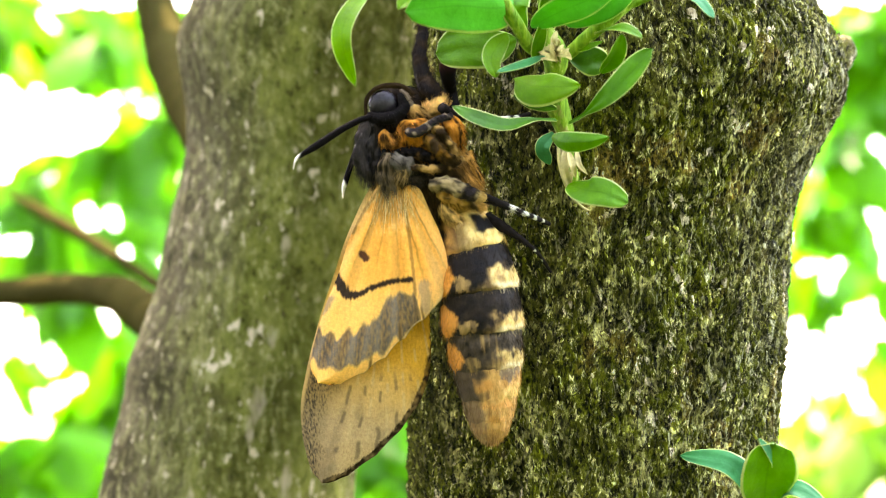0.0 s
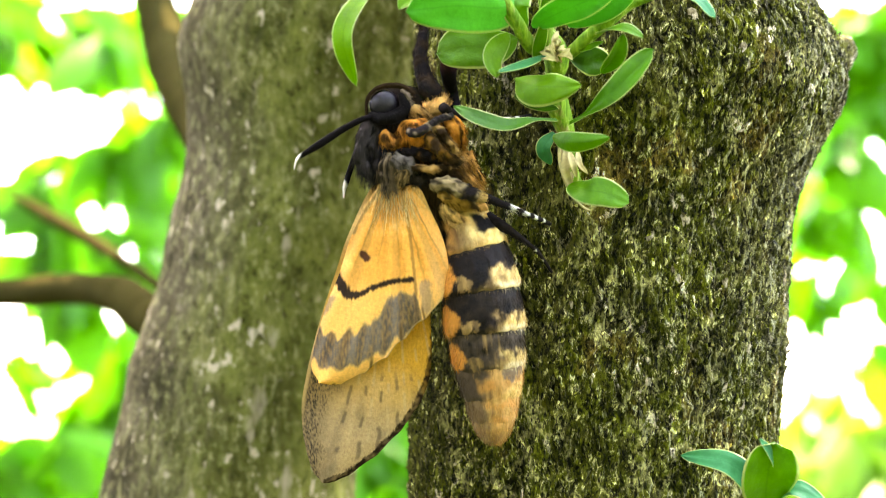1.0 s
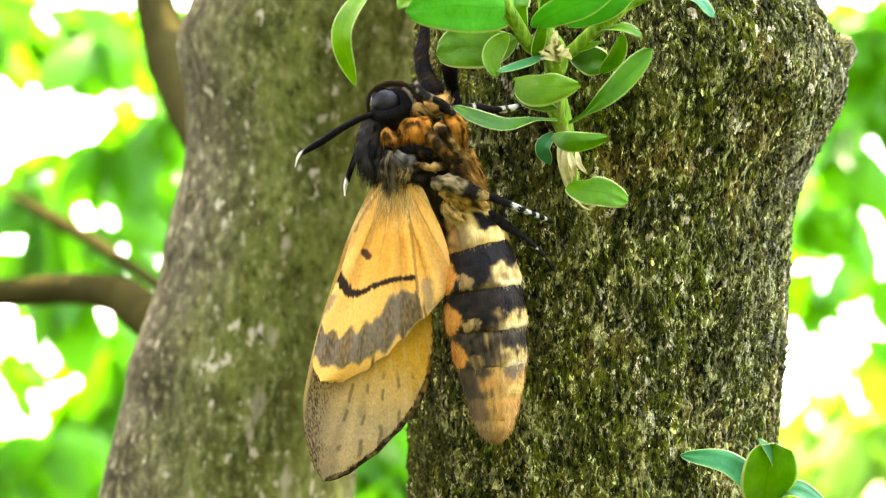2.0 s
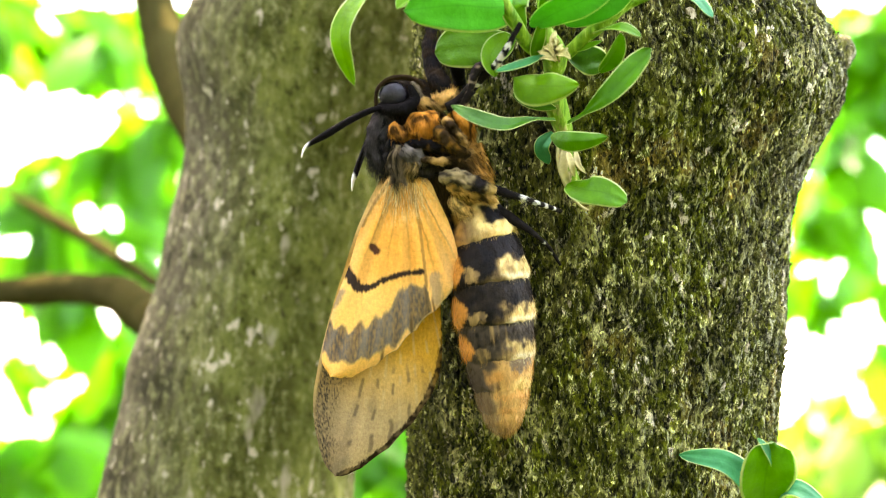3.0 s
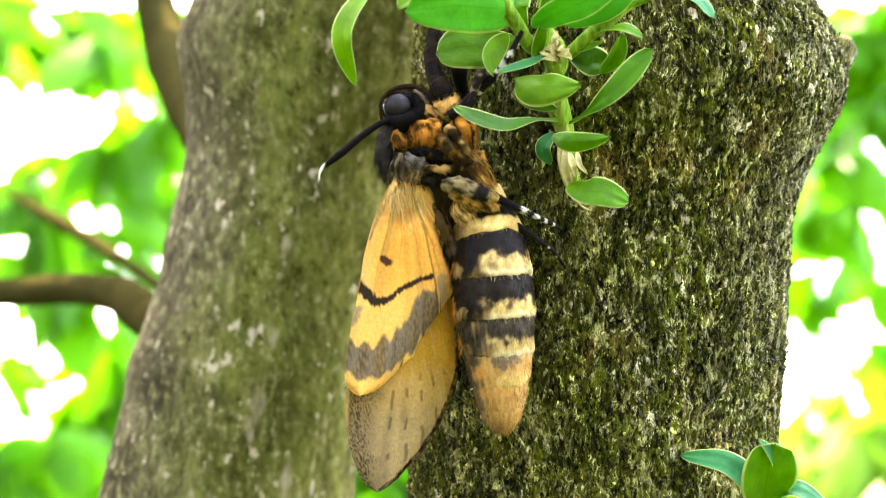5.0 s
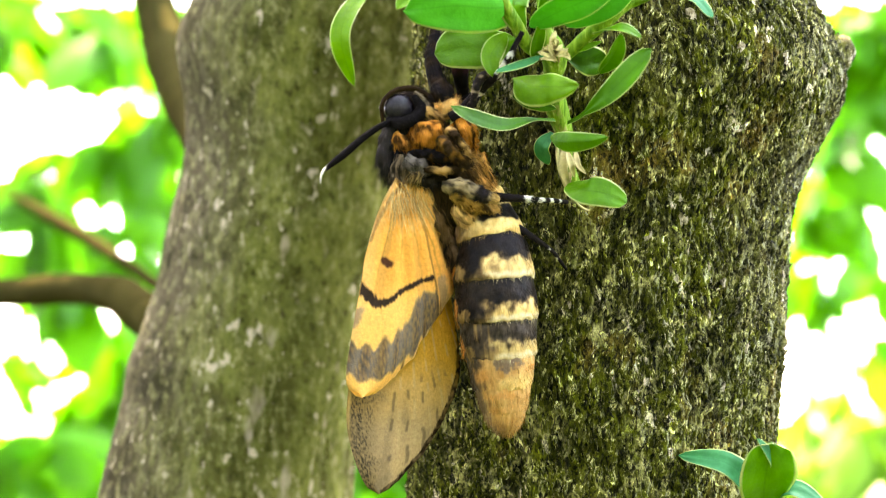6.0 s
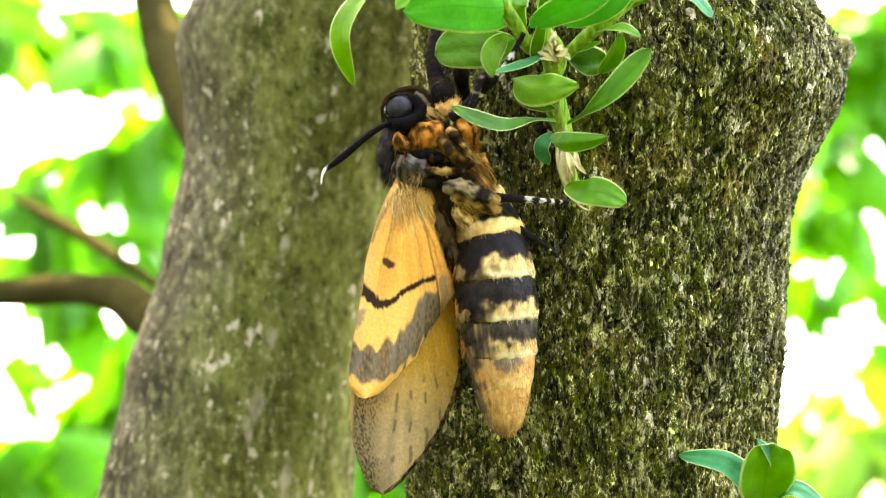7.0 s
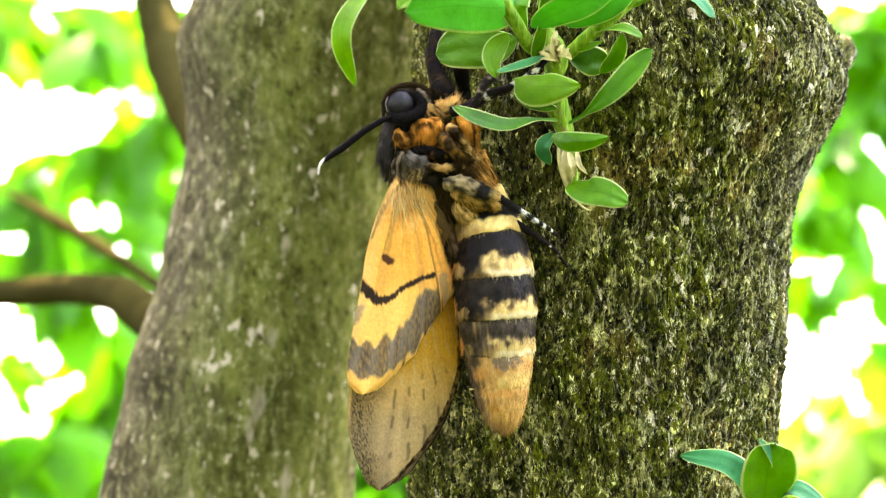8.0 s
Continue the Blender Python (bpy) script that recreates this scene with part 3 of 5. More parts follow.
leaf(sprig, (19.8, -5, 32.5), (18.5, -8, 32.9), (16.8, -8, 33.7), 1.0, (0.2, -1, 0.2), 0.6, "bud_scale", DRY, 9, 6)
leaf(sprig, (19.1, -5, 34.1), (19.7, -8, 34.7), (19.9, -10, 35.5), 0.6, (0.2, -1, 0.2), 0.6, "bud_scale", DRY, 9, 6)
leaf(sprig, (19.7, -5, 33.7), (20.0, -8, 34.1), (21.0, -6, 35.3), 0.8, (0.2, -1, 0.2), 0.6, "bud_scale", DRY, 9, 6)
leaf(sprig, (19.9, -5, 34.2), (19.1, -8, 34.7), (18.8, -7, 35.8), 0.9, (0.2, -1, 0.2), 0.6, "bud_scale", DRY, 9, 6)
leaf(sprig, (19.0, -5, 34.8), (19.0, -8, 35.8), (19.8, -7, 37.5), 1.2, (0.2, -1, 0.2), 0.6, "bud_scale", DRY, 9, 6)
leaf(sprig, (19.1, -5, 33.7), (17.4, -8, 33.5), (16.7, -7, 33.9), 1.4, (0.2, -1, 0.2), 0.6, "bud_scale", DRY, 9, 6)
leaf(sprig, (20.5, -5, 34.9), (21.1, -8, 33.4), (22.4, -6, 32.7), 1.3, (0.2, -1, 0.2), 0.6, "bud_scale", DRY, 9, 6)
leaf(sprig, (19.9, -5, 32.7), (18.8, -8, 33.7), (18.1, -9, 35.0), 1.0, (0.2, -1, 0.2), 0.6, "bud_scale", DRY, 9, 6)
leaf(sprig, (-10.7, -10, 46.1), [(-15.3, -13, 39.8), (-16.7, -14, 34.5)], (-14.6, -12, 27.4), 4.0, (-0.45, -1, 0.25), 0.25, material=LIME_LEAF, peak=0.5, square=0.62)
leaf(sprig, (14.6, -8, 42.6), [(9.1, -12, 40.6), (2.4, -15, 40.4)], (-6.2, -16, 39.3), 9.2, (0.1, -0.9, -0.35), 0.1, material=BLUE_TOP_LEAF, peak=0.5, square=0.5)
leaf(sprig, (-1.3, -10, 48.0), (-4.6, -13, 43.6), (-7.4, -14, 39.9), 4.2, (-0.3, -1, 0.2), 0.2, material=LIME_LEAF, peak=0.5)
leaf(sprig, (12.9, -4, 36.5), [(8.4, -5, 35.0), (3.5, -4, 35.3)], (-1.1, -1, 34.4), 8.0, (0.2, -1, 0.1), 0.1, material=LIME_LEAF, peak=0.55, square=0.45)
leaf(sprig, (11.3, -6, 37.2), (8.5, -8, 33.0), (9.3, -8, 29.3), 4.0, (0.35, -1, 0.1), 0.25, material=LIME_LEAF, peak=0.5)
leaf(sprig, (14.6, -8, 45.5), (12.3, -10, 41.3), (14.0, -7, 37.2), 5.2, (0.3, -1, 0.1), 0.2, material=LEAF, peak=0.5)
leaf(sprig, (15.3, -8, 38.0), [(19.6, -12, 39.8), (24.5, -15, 41.5)], (30.4, -16, 44.9), 5.6, (0.25, -0.9, -0.4), 0.15, material=BLUE_TOP_LEAF, square=0.55)
leaf(sprig, (21.6, -6, 38.6), [(25.1, -9, 40.1), (28.7, -11, 41.5)], (32.9, -12, 44.3), 4.8, (0.3, -1, -0.2), 0.2, material=BLUE_TOP_LEAF, peak=0.5, square=0.5)
leaf(sprig, (21.1, -6, 46.9), (19.4, -8, 43.1), (17.1, -7, 39.4), 4.6, (0.1, -1, 0.1), 0.25, material=LEAF, peak=0.5)
leaf(sprig, (17.0, -5, 36.3), (16.2, -6, 33.7), (17.5, -9, 39.6), 2.6, (0.5, -1, 0.1), 0.25, material=LEAF, peak=0.5)
leaf(sprig, (17.6, -6, 33.4), (13.5, -11, 31.2), (9.2, -13, 29.7), 2.3, (0.05, -0.6, 0.75), 0.15, material=BLUE_LEAF, peak=0.55, square=0.5)
leaf(sprig, (12.5, -6, 29.4), [(15.4, -10, 27.7), (19.0, -13, 27.2)], (23.1, -14, 27.4), 6.4, (-0.1, -1, 0.2), -0.35, material=LIME_LEAF, peak=0.4, square=0.62)
leaf(sprig, (12.5, -5, 26.7), (15.7, -6, 25.3), (20.1, -4, 24.3), 2.6, (0.1, -0.7, -0.6), 0.3, material=DEEP_LEAF, peak=0.4)
leaf(sprig, (19.9, -3, 22.6), [(15.6, -8, 22.2), (10.6, -11, 21.0), (5.8, -12, 22.2)], (1.7, -10, 24.3), 2.9, (0.0, -0.85, 0.4), 0.2, material=DEEP_LEAF, peak=0.62, stalk=0.18)
leaf(sprig, (22.0, -4, 21.9), [(24.6, -8, 23.3), (29.4, -13, 27.3)], (34.8, -16, 33.1), 5.0, (-0.45, -1, 0.45), 0.22, material=LEAF, peak=0.62, square=0.5, stalk=0.2)
leaf(sprig, (27.6, -5, 30.5), (29.5, -9, 33.1), (30.4, -11, 36.4), 3.5, (0.4, -1, 0.1), 0.45, material=LEAF, peak=0.5, square=0.55)
leaf(sprig, (25.1, -5, 37.1), [(28.7, -11, 37.3), (31.0, -13, 36.8)], (33.4, -14, 35.3), 2.6, (0.1, -0.75, 0.6), 0.3, material=LEAF, peak=0.6, square=0.55, stalk=0.1)
leaf(sprig, (22.1, -3, 33.7), (25.6, -2, 33.2), (29.6, 2, 32.6), 5.4, (0.1, -1, -0.3), 0.2, material=DEEP_LEAF, peak=0.5)
leaf(sprig, (22.8, -4, 34.3), (25.0, -6, 34.8), (27.5, -8, 35.5), 1.3, (0.1, -1, 0.4), 0.3, material=LIME_LEAF, peak=0.5)
leaf(sprig, (31.7, -7, 42.0), [(36.4, -11, 42.7), (42.2, -13, 42.1)], (45.4, -14, 38.6), 2.8, (0.15, -0.7, 0.75), 0.2, material=BLUE_LEAF, peak=0.7, square=0.5, stalk=0.25)
leaf(sprig, (19.1, -3, 19.6), [(21.7, -8, 18.3), (24.9, -11, 18.2)], (28.1, -12, 18.8), 3.6, (-0.05, -1, -0.15), -0.3, material=LEAF, peak=0.42, square=0.55)
leaf(sprig, (19.7, 1, 20.7), (17.9, 1, 18.0), (19.2, 3, 15.1), 3.2, (-0.6, -1, 0.1), 0.2, material=BLUE_LEAF, peak=0.5)
leaf(sprig, (22.4, -1, 11.5), [(24.5, -6, 10.2), (27.7, -8, 9.6)], (31.7, -9, 7.8), 5.4, (0.05, -1, 0.25), 0.16, material=LEAF, peak=0.52, square=0.4)

low_sprig = sprig_root("low shoot with blue-green and fresh green leaves against the bark")
limb("stem", [(60.7, 12, -59.7, 1.2), (57.9, 2, -50.3, 1.1), (56.3, -2, -44.5, 0.9), (55.7, -4, -40.2, 0.5)], TWIG, low_sprig, 24, 10)
leaf(low_sprig, (56.9, -2, -47.0), [(55.7, -6, -41.8), (55.5, -9, -37.5)], (56.4, -10, -32.9), 10.2, (0.15, -1, -0.3), 0.3, material=LEAF, peak=0.70, square=0.30)
leaf(low_sprig, (57.3, -6, -39.9), [(56.6, -9, -36.0)], (53.5, -11, -32.0), 2.2, (0.2, -0.9, 0.5), 0.2, material=BLUE_LEAF, peak=0.5)
leaf(low_sprig, (56.8, 0, -46.4), [(53.2, -6, -40.4), (48.6, -7, -36.6)], (41.7, -2, -36.2), 4.6, (-0.25, -0.9, 0.55), 0.25, material=BLUE_LEAF, square=0.55)
leaf(low_sprig, (57.8, 0, -46.4), [(59.8, -5, -41.8), (62.2, -7, -41.7)], (66.8, -8, -44.9), 4.6, (0.25, -0.8, 0.75), 0.2, material=BLUE_LEAF)


# ---- the moth: millimetres from its middle, between the legs ----
MIDDLE = (5.6, 0.0, 10.1)
moth = new("hawk_moth")
moth.matrix_basis = RIG @ pose(*(v * MM for v in MIDDLE))
tagged(moth, "large hawk moth, amber banded wings, black and cream striped abdomen", "moth")

BLACK, SOOT = np.array((0.005, 0.004, 0.004)), np.array((0.018, 0.014, 0.014))
BROWN, RUST = np.array((0.10, 0.055, 0.022)), np.array((0.40, 0.185, 0.034))
CREAM, AMBER = np.array((0.78, 0.52, 0.22)), np.array((0.86, 0.43, 0.105))
ORANGE, TAN = np.array((0.72, 0.295, 0.055)), np.array((0.50, 0.31, 0.10))
GREY, PALE = np.array((0.125, 0.097, 0.072)), np.array((0.74, 0.70, 0.60))


def blend(a, b, w):
    w = np.asarray(w)[..., None]
    return a * (1 - w) + b * w


def fur(name, parent, roots, ways, length, thick, tints, seed, label=""):
    """Fine tapering hairs, bent a little, from places in mm."""
    rng = np.random.default_rng(seed)
    verts, faces, colors = [], [], []
    for p, w, c in zip(roots, ways, tints):
        w = w / (np.linalg.norm(w) + 1e-9)
        w = w + rng.normal(0, 0.22, 3)
        w /= np.linalg.norm(w)
        side = np.cross(w, rng.normal(0, 1, 3))
        side /= np.linalg.norm(side)
        other = np.cross(w, side)
        long, shade = length * rng.uniform(0.5, 1.3), rng.uniform(0.45, 1.5)
        droop = np.array((0, 0, -0.25 * long))
        base = len(verts)
        for at, r in ((0, 1.0), (0.55, 0.7)):
            q = p + w * long * at + droop * at * at
            for a in (0, 2.1, 4.2):
                verts.append(q + thick * r * (side * math.cos(a) + other * math.sin(a)))
        verts.append(p + w * long + droop)
        for k in range(3):
            j = (k + 1) % 3
            faces += [(base + k, base + j, base + 3 + j, base + 3 + k), (base + 3 + k, base + 3 + j, base + 6)]
        colors += [np.clip(c * shade, 0, 1)] * 7
    return raw_part(name, (np.array(verts) * MM).tolist(), faces, SCALES, parent, label, tint=np.array(colors))


def shaped(rows, rings, sides, squash=1.0, bumps=0.25, scale=0.5, seed=0.0):
    v, f, along, turn = tube(rows, rings, sides, squash)
    middle = curve_points(rows, rings)[:, :3].repeat(sides, axis=0)
    out = v - middle
    v = v + out / (np.linalg.norm(out, axis=1, keepdims=True) + 1e-6) * (bumps * noise_at(v, scale, seed))[:, None]
    return v, f, along, turn, out


# Abdomen: telescoping rings with a dark upper band and a cream lower rim, orange on the flank.
RINGS = [(365, 452), (440, 523), (514, 592), (584, 654), (646, 704), (696, 742), (734, 787)]
SPINE = [(-4.0, 4.0, -0.8), (-1.8, 3.0, -5.9), (-0.1, 2.5, -11.0), (1.0, 2.0, -17.1), (1.9, 2.0, -24.1), (2.7, 2.0, -31.2), (3.2, 2.2, -37.2), (3.4, 2.6, -41.3), (3.4, 3.0, -45.2)]
GIRTH = [4.2, 5.5, 6.7, 7.35, 7.3, 6.3, 4.9, 3.75, 2.4]
abdomen_line = curve_points([(*p, r) for p, r in zip(SPINE, GIRTH)], 240)
abdomen = new("abdomen")
abdomen.parent = moth
tagged(abdomen, "black and cream banded abdomen with an orange flank and tan tip")


def abdomen_tint(depth, turn, index, v):
    """depth: 0 at a ring's upper rim to 1 at its lower; turn: 0 at the front, negative towards the wing."""
    cloud, fleck = noise_at(v, (0.42, 0.42, 0.6), index + 20), noise_at(v, (1.3, 1.3, 0.8), index + 26)
    fleck = fleck + 0.7 * noise_at(v, (3.0, 3.0, 1.6), index + 30)
    depth = depth + 0.05 * noise_at(v, (0.7, 0.7, 0.3), index + 33)
    comb = noise_at(np.stack([turn * 7.0, depth * 0.9, 0 * turn + index], axis=1), 1.0, 3)
    pale = blend(np.array((0.62, 0.37, 0.105)), np.array((0.84, 0.60, 0.23)), np.clip(0.5 + 0.7 * fleck + 0.5 * cloud, 0, 1))
    tan = blend(np.array((0.13, 0.080, 0.034)), np.array((0.58, 0.35, 0.12)), np.clip(0.5 + 0.9 * comb, 0, 1))
    if index >= 4:
        peach = blend(np.array((0.50, 0.245, 0.070)), np.array((0.74, 0.44, 0.165)), np.clip(0.45 + 0.8 * comb + 0.4 * cloud, 0, 1))
        c = blend(peach, np.array((0.66, 0.25, 0.05)), 0.45 * smoothstep(0.1, 0.5, cloud + 0.3 * comb))
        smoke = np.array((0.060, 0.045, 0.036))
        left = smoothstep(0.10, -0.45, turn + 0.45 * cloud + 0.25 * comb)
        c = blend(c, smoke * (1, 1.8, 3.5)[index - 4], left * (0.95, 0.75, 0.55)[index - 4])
        if index == 4:
            spot = smoothstep(1.2, 0.6, ((turn - 0.75) / 0.50) ** 2 + ((depth - 0.22) / 0.26) ** 2 + 0.8 * fleck)
            c = blend(c, smoke * 2.2, spot * 0.85)
            c = blend(c, pale, smoothstep(0.5, 0.8, depth + 0.2 * cloud) * smoothstep(0.2, 0.7, turn) * 0.7)
        if index == 6:
            c = blend(c, np.array((0.30, 0.15, 0.06)), smoothstep(0.30, 0.75, depth + 0.25 * cloud) * smoothstep(0.75, 0.2, np.abs(turn - 0.15)) * 0.75)
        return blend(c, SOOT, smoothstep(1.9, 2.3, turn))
    # The fourth ring's grey sheen is put into its dark tint.
    dark = blend(BLACK * 1.2, (SOOT * 0.6, np.array((0.016, 0.010, 0.007)), np.array((0.030, 0.020, 0.014)), np.array((0.090, 0.064, 0.042)))[index], np.clip(0.45 + 0.6 * cloud + 0.4 * fleck, 0, 1))
    if index == 0:
        c = blend(tan, pale, smoothstep(-0.3, 0.4, turn + 0.3 * cloud))
        c = blend(c, ORANGE, smoothstep(-0.2, -0.7, turn) * 0.5)
        band = smoothstep(0.19, 0.11, np.abs(depth - 0.60 + 0.10 * cloud)) * smoothstep(0.15, 0.40, turn + 0.1 * fleck)
        c = blend(c, dark, np.maximum(band, smoothstep(-0.45, -0.85, turn + 0.3 * cloud)))
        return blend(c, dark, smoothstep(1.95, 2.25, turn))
    low = (0.64, 0.68, 0.66)[index - 1]
    right = smoothstep(low - 0.05, low + 0.07, depth + 0.16 * cloud + 0.09 * fleck) * smoothstep(0.28, 0.72, turn + 0.40 * cloud + 0.20 * fleck)
    middle = smoothstep(low + 0.02, low + 0.22, depth + 0.18 * comb + 0.08 * cloud) * smoothstep(-0.15, 0.40, turn + 0.35 * cloud + 0.15 * fleck)
    c = blend(dark, tan, middle * (0.35, 0.55, 0.70)[index - 1])
    if index == 3:
        c = blend(c, tan, smoothstep(0.05, 0.45, comb) * smoothstep(0.45, 0.0, np.abs(turn - 0.05)) * 0.7)
    c = blend(c, tan * 1.2, smoothstep(low - 0.12, low, depth + 0.16 * cloud + 0.09 * fleck) * smoothstep(0.15, 0.5, turn + 0.4 * cloud) * 0.6)
    c = blend(c, pale, right * np.clip(0.82 + 0.45 * comb, 0.35, 1))
    # The lower rim's highlight is put into the colour as a pale line.
    c = blend(c, np.array((0.90, 0.80, 0.56)), right * smoothstep(0.10, 0.0, np.abs(depth - 0.93)) * 0.6)
    speck = smoothstep(1.2, 0.7, ((turn + 0.42) / 0.22) ** 2 + ((depth - 0.82) / 0.16) ** 2 + 1.1 * fleck + 0.8 * cloud)
    c = blend(c, tan, speck * 0.6)
    patch = smoothstep(1.25, 0.85, ((turn + 1.12) / 0.42) ** 2 + ((depth - 0.66) / 0.34) ** 2 + 0.55 * cloud + 0.35 * fleck)
    c = blend(c, np.array((0.72, 0.29, 0.06)), patch * 0.92)
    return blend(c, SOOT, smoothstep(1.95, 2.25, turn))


for index, (top, low) in enumerate(RINGS):
    a, b = (top - 350) / 440, (low - 350) / 440
    take = np.interp(np.linspace(a, b, 16), np.linspace(0, 1, 240), np.arange(240))
    rows_ = np.stack([np.interp(take, np.arange(240), abdomen_line[:, k]) for k in range(4)], axis=1)
    depth_ = np.linspace(0, 1, 16)
    rows_[:, 3] *= (0.94 + 0.085 * depth_ ** 1.3 - 0.06 * smoothstep(0.90, 1.0, depth_)) if index < 4 else (0.96 + 0.05 * depth_ - 0.035 * smoothstep(0.90, 1.0, depth_))
    if index == 6:
        rows_[:, 3] *= np.sqrt(np.clip(1 - (np.clip(depth_ - 0.35, 0, 1) / 0.66) ** 2, 0.01, 1))
    v, f, along, turn, out = shaped(rows_, 46, 128, 1.0, 0.16, 0.7, index)
    v[:, 2] += 0.55 * noise_at(v, (0.8, 0.8, 0.2), index + 50) * smoothstep(0.6, 1.0, along)
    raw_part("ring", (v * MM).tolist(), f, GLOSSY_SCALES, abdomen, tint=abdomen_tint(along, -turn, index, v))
    pick = np.random.default_rng(index).choice(np.where((along > 0.25) & (np.abs(turn) < 1.9))[0], 900)
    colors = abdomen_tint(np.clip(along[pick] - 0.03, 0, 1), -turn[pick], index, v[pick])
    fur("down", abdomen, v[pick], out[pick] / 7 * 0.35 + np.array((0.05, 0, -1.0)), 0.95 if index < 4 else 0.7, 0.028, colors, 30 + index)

# Thorax: rust and amber wool, gap shade painted black, parted by the folded legs.
v, f, along, turn, out = shaped([(*(-14.1, 3.0, 14.3), 3.0), (*(-11.9, 2.5, 10.7), 4.6), (*(-9.2, 2.0, 6.6), 6.0), (*(-6.4, 2.0, 2.9), 6.4), (*(-4.2, 2.5, -0.7), 5.6), (*(-2.8, 3.5, -3.7), 4.4)], 60, 64, 1.0, 0.5, 0.35, 2)


def thorax_tint(p, seed):
    n, fine = noise_at(p, 0.30, seed), noise_at(p, 0.95, seed + 9)
    c = blend(RUST * 0.9, np.array((0.66, 0.33, 0.085)), smoothstep(-0.3, 0.4, n + 0.4 * fine))
    c = blend(c, TAN, smoothstep(-3.0, 4.0, -p[:, 2]) * 0.5)
    c = blend(c, BROWN * 0.25, smoothstep(0.05, 0.35, fine) * 0.7)
    # Shade of the gaps between tufts is put into the colour as black.
    inner = smoothstep(-1.5, -5.0, p[:, 0] + 0.28 * (p[:, 2] - 8.0) + 0.8 * n)
    c = blend(c, BLACK * 1.5, inner * 0.92)
    return blend(c, CREAM, smoothstep(-0.5, -3.5, p[:, 2]) * smoothstep(-4.0, 0.0, p[:, 0]) * 0.6)


raw_part("thorax", (v * MM).tolist(), f, SCALES, moth, "woolly rust-orange thorax with dark bands", tint=thorax_tint(v, 1.0))
pick = np.random.default_rng(3).choice(np.where((np.abs(turn) < 2.2) & (along < 0.88))[0], 5200)
fur("wool", moth, v[pick], out[pick] * 0.10 + np.array((0.35, 0, -1.0)), 1.7, 0.05, thorax_tint(v[pick], 1.0), 4)


def tuft(name, rows, tint, count, length, seed, parent, lean, bumps=0.3):
    """A woolly pad: a lumpy body with hair combed over it in locks of lighter and darker shade."""
    v, f, along, turn, out = shaped(rows, 26, 32, 0.9, bumps, 0.8, seed)
    tint = np.array(tint)
    locks = noise_at(np.stack([turn * 2.2, along * 1.2, 0 * turn], axis=1), 1.0, seed)
    mixed = blend(tint * 1.15, tint * 0.10, smoothstep(-0.15, 0.35, locks + 0.5 * noise_at(v, 0.7, seed)))
    mixed = np.clip(blend(mixed, tint * 1.7 + 0.02, smoothstep(0.15, 0.5, noise_at(v, 0.9, seed + 5)) * 0.55), 0, 0.9)
    body = raw_part(name, (v * MM).tolist(), f, SCALES, parent, tint=mixed)
    pick = np.random.default_rng(seed).choice(len(v), 3 * count)
    fur("wool", body, v[pick], out[pick] * 0.16 + np.array(lean), 0.95 * length, 0.04, mixed[pick], seed + 50)
    return body


shoulder = tuft("shoulder_wool", [(-17.8, -2, 12.6, 1.76), (-18.4, -3, 9.8, 2.11), (-19.2, -3, 6.8, 2.02), (-18.2, -3, 3.8, 1.85), (-17.0, -3, 2.0, 0.88)], np.array((0.028, 0.023, 0.022)), 460, 1.7, 61, moth, (0.05, 0, -1.2), 0.6)
tuft("shoulder_wool", [(-15.1, -3, 8.3, 1.7), (-16.0, -4, 5.2, 1.7), (-16.6, -4, 2.6, 1.0)], np.array((0.020, 0.016, 0.015)), 320, 1.6, 74, moth, (0.0, 0, -1.2), 0.5)
tuft("shoulder_wool", [(-14.8, -5, 6.5, 1.2), (-15.2, -5, 3.2, 1.5), (-14.6, -5, 0.0, 0.6)], np.array((0.15, 0.105, 0.060)), 300, 1.6, 62, moth, (0.05, 0, -1.2), 0.5)
tuft("shoulder_wool", [(-13.4, -5, 3.7, 0.9), (-12.2, -5.5, 3.1, 1.1), (-12.8, -5, 1.6, 0.5)], np.array((0.52, 0.33, 0.14)), 180, 1.4, 63, moth, (-0.3, 0, -0.8), 0.4)
tuft("shoulder_wool", [(-14.3, -6, 5.8, 1.1), (-12.3, -6, 4.6, 1.3), (-10.6, -6, 5.2, 0.9)], np.array((0.10, 0.082, 0.066)), 200, 1.2, 75, moth, (0.3, 0, -0.9), 0.5)
tuft("cheek_wool", [(-16.0, -4, 10.1, 1.0), (-15.0, -4.5, 8.6, 1.5), (-13.5, -4, 8.1, 0.9)], np.array((0.44, 0.17, 0.03)), 200, 1.2, 64, moth, (0.2, 0, -0.9), 0.5)
tuft("breast_wool", [(-13.0, -3.5, 8.7, 1.6), (-11.0, -4.5, 10.0, 2.4), (-8.3, -4, 10.3, 2.0)], np.array((0.46, 0.165, 0.022)), 420, 1.5, 65, moth, (0.25, -0.1, -0.8), 0.5)
tuft("breast_wool", [(-9.7, -4, 7.1, 1.1), (-7.7, -4.5, 7.5, 1.5), (-5.7, -4, 6.5, 0.8)], np.array((0.52, 0.22, 0.032)), 260, 1.3, 66, moth, (0.3, 0, -0.8), 0.4)
tuft("breast_wool", [(-11.5, -3, 13.3, 0.9), (-10.1, -3.5, 14.0, 1.1), (-8.5, -3, 12.9, 0.8)], np.array((0.40, 0.22, 0.07)), 200, 1.4, 67, moth, (0.5, -0.1, -0.5), 0.4)
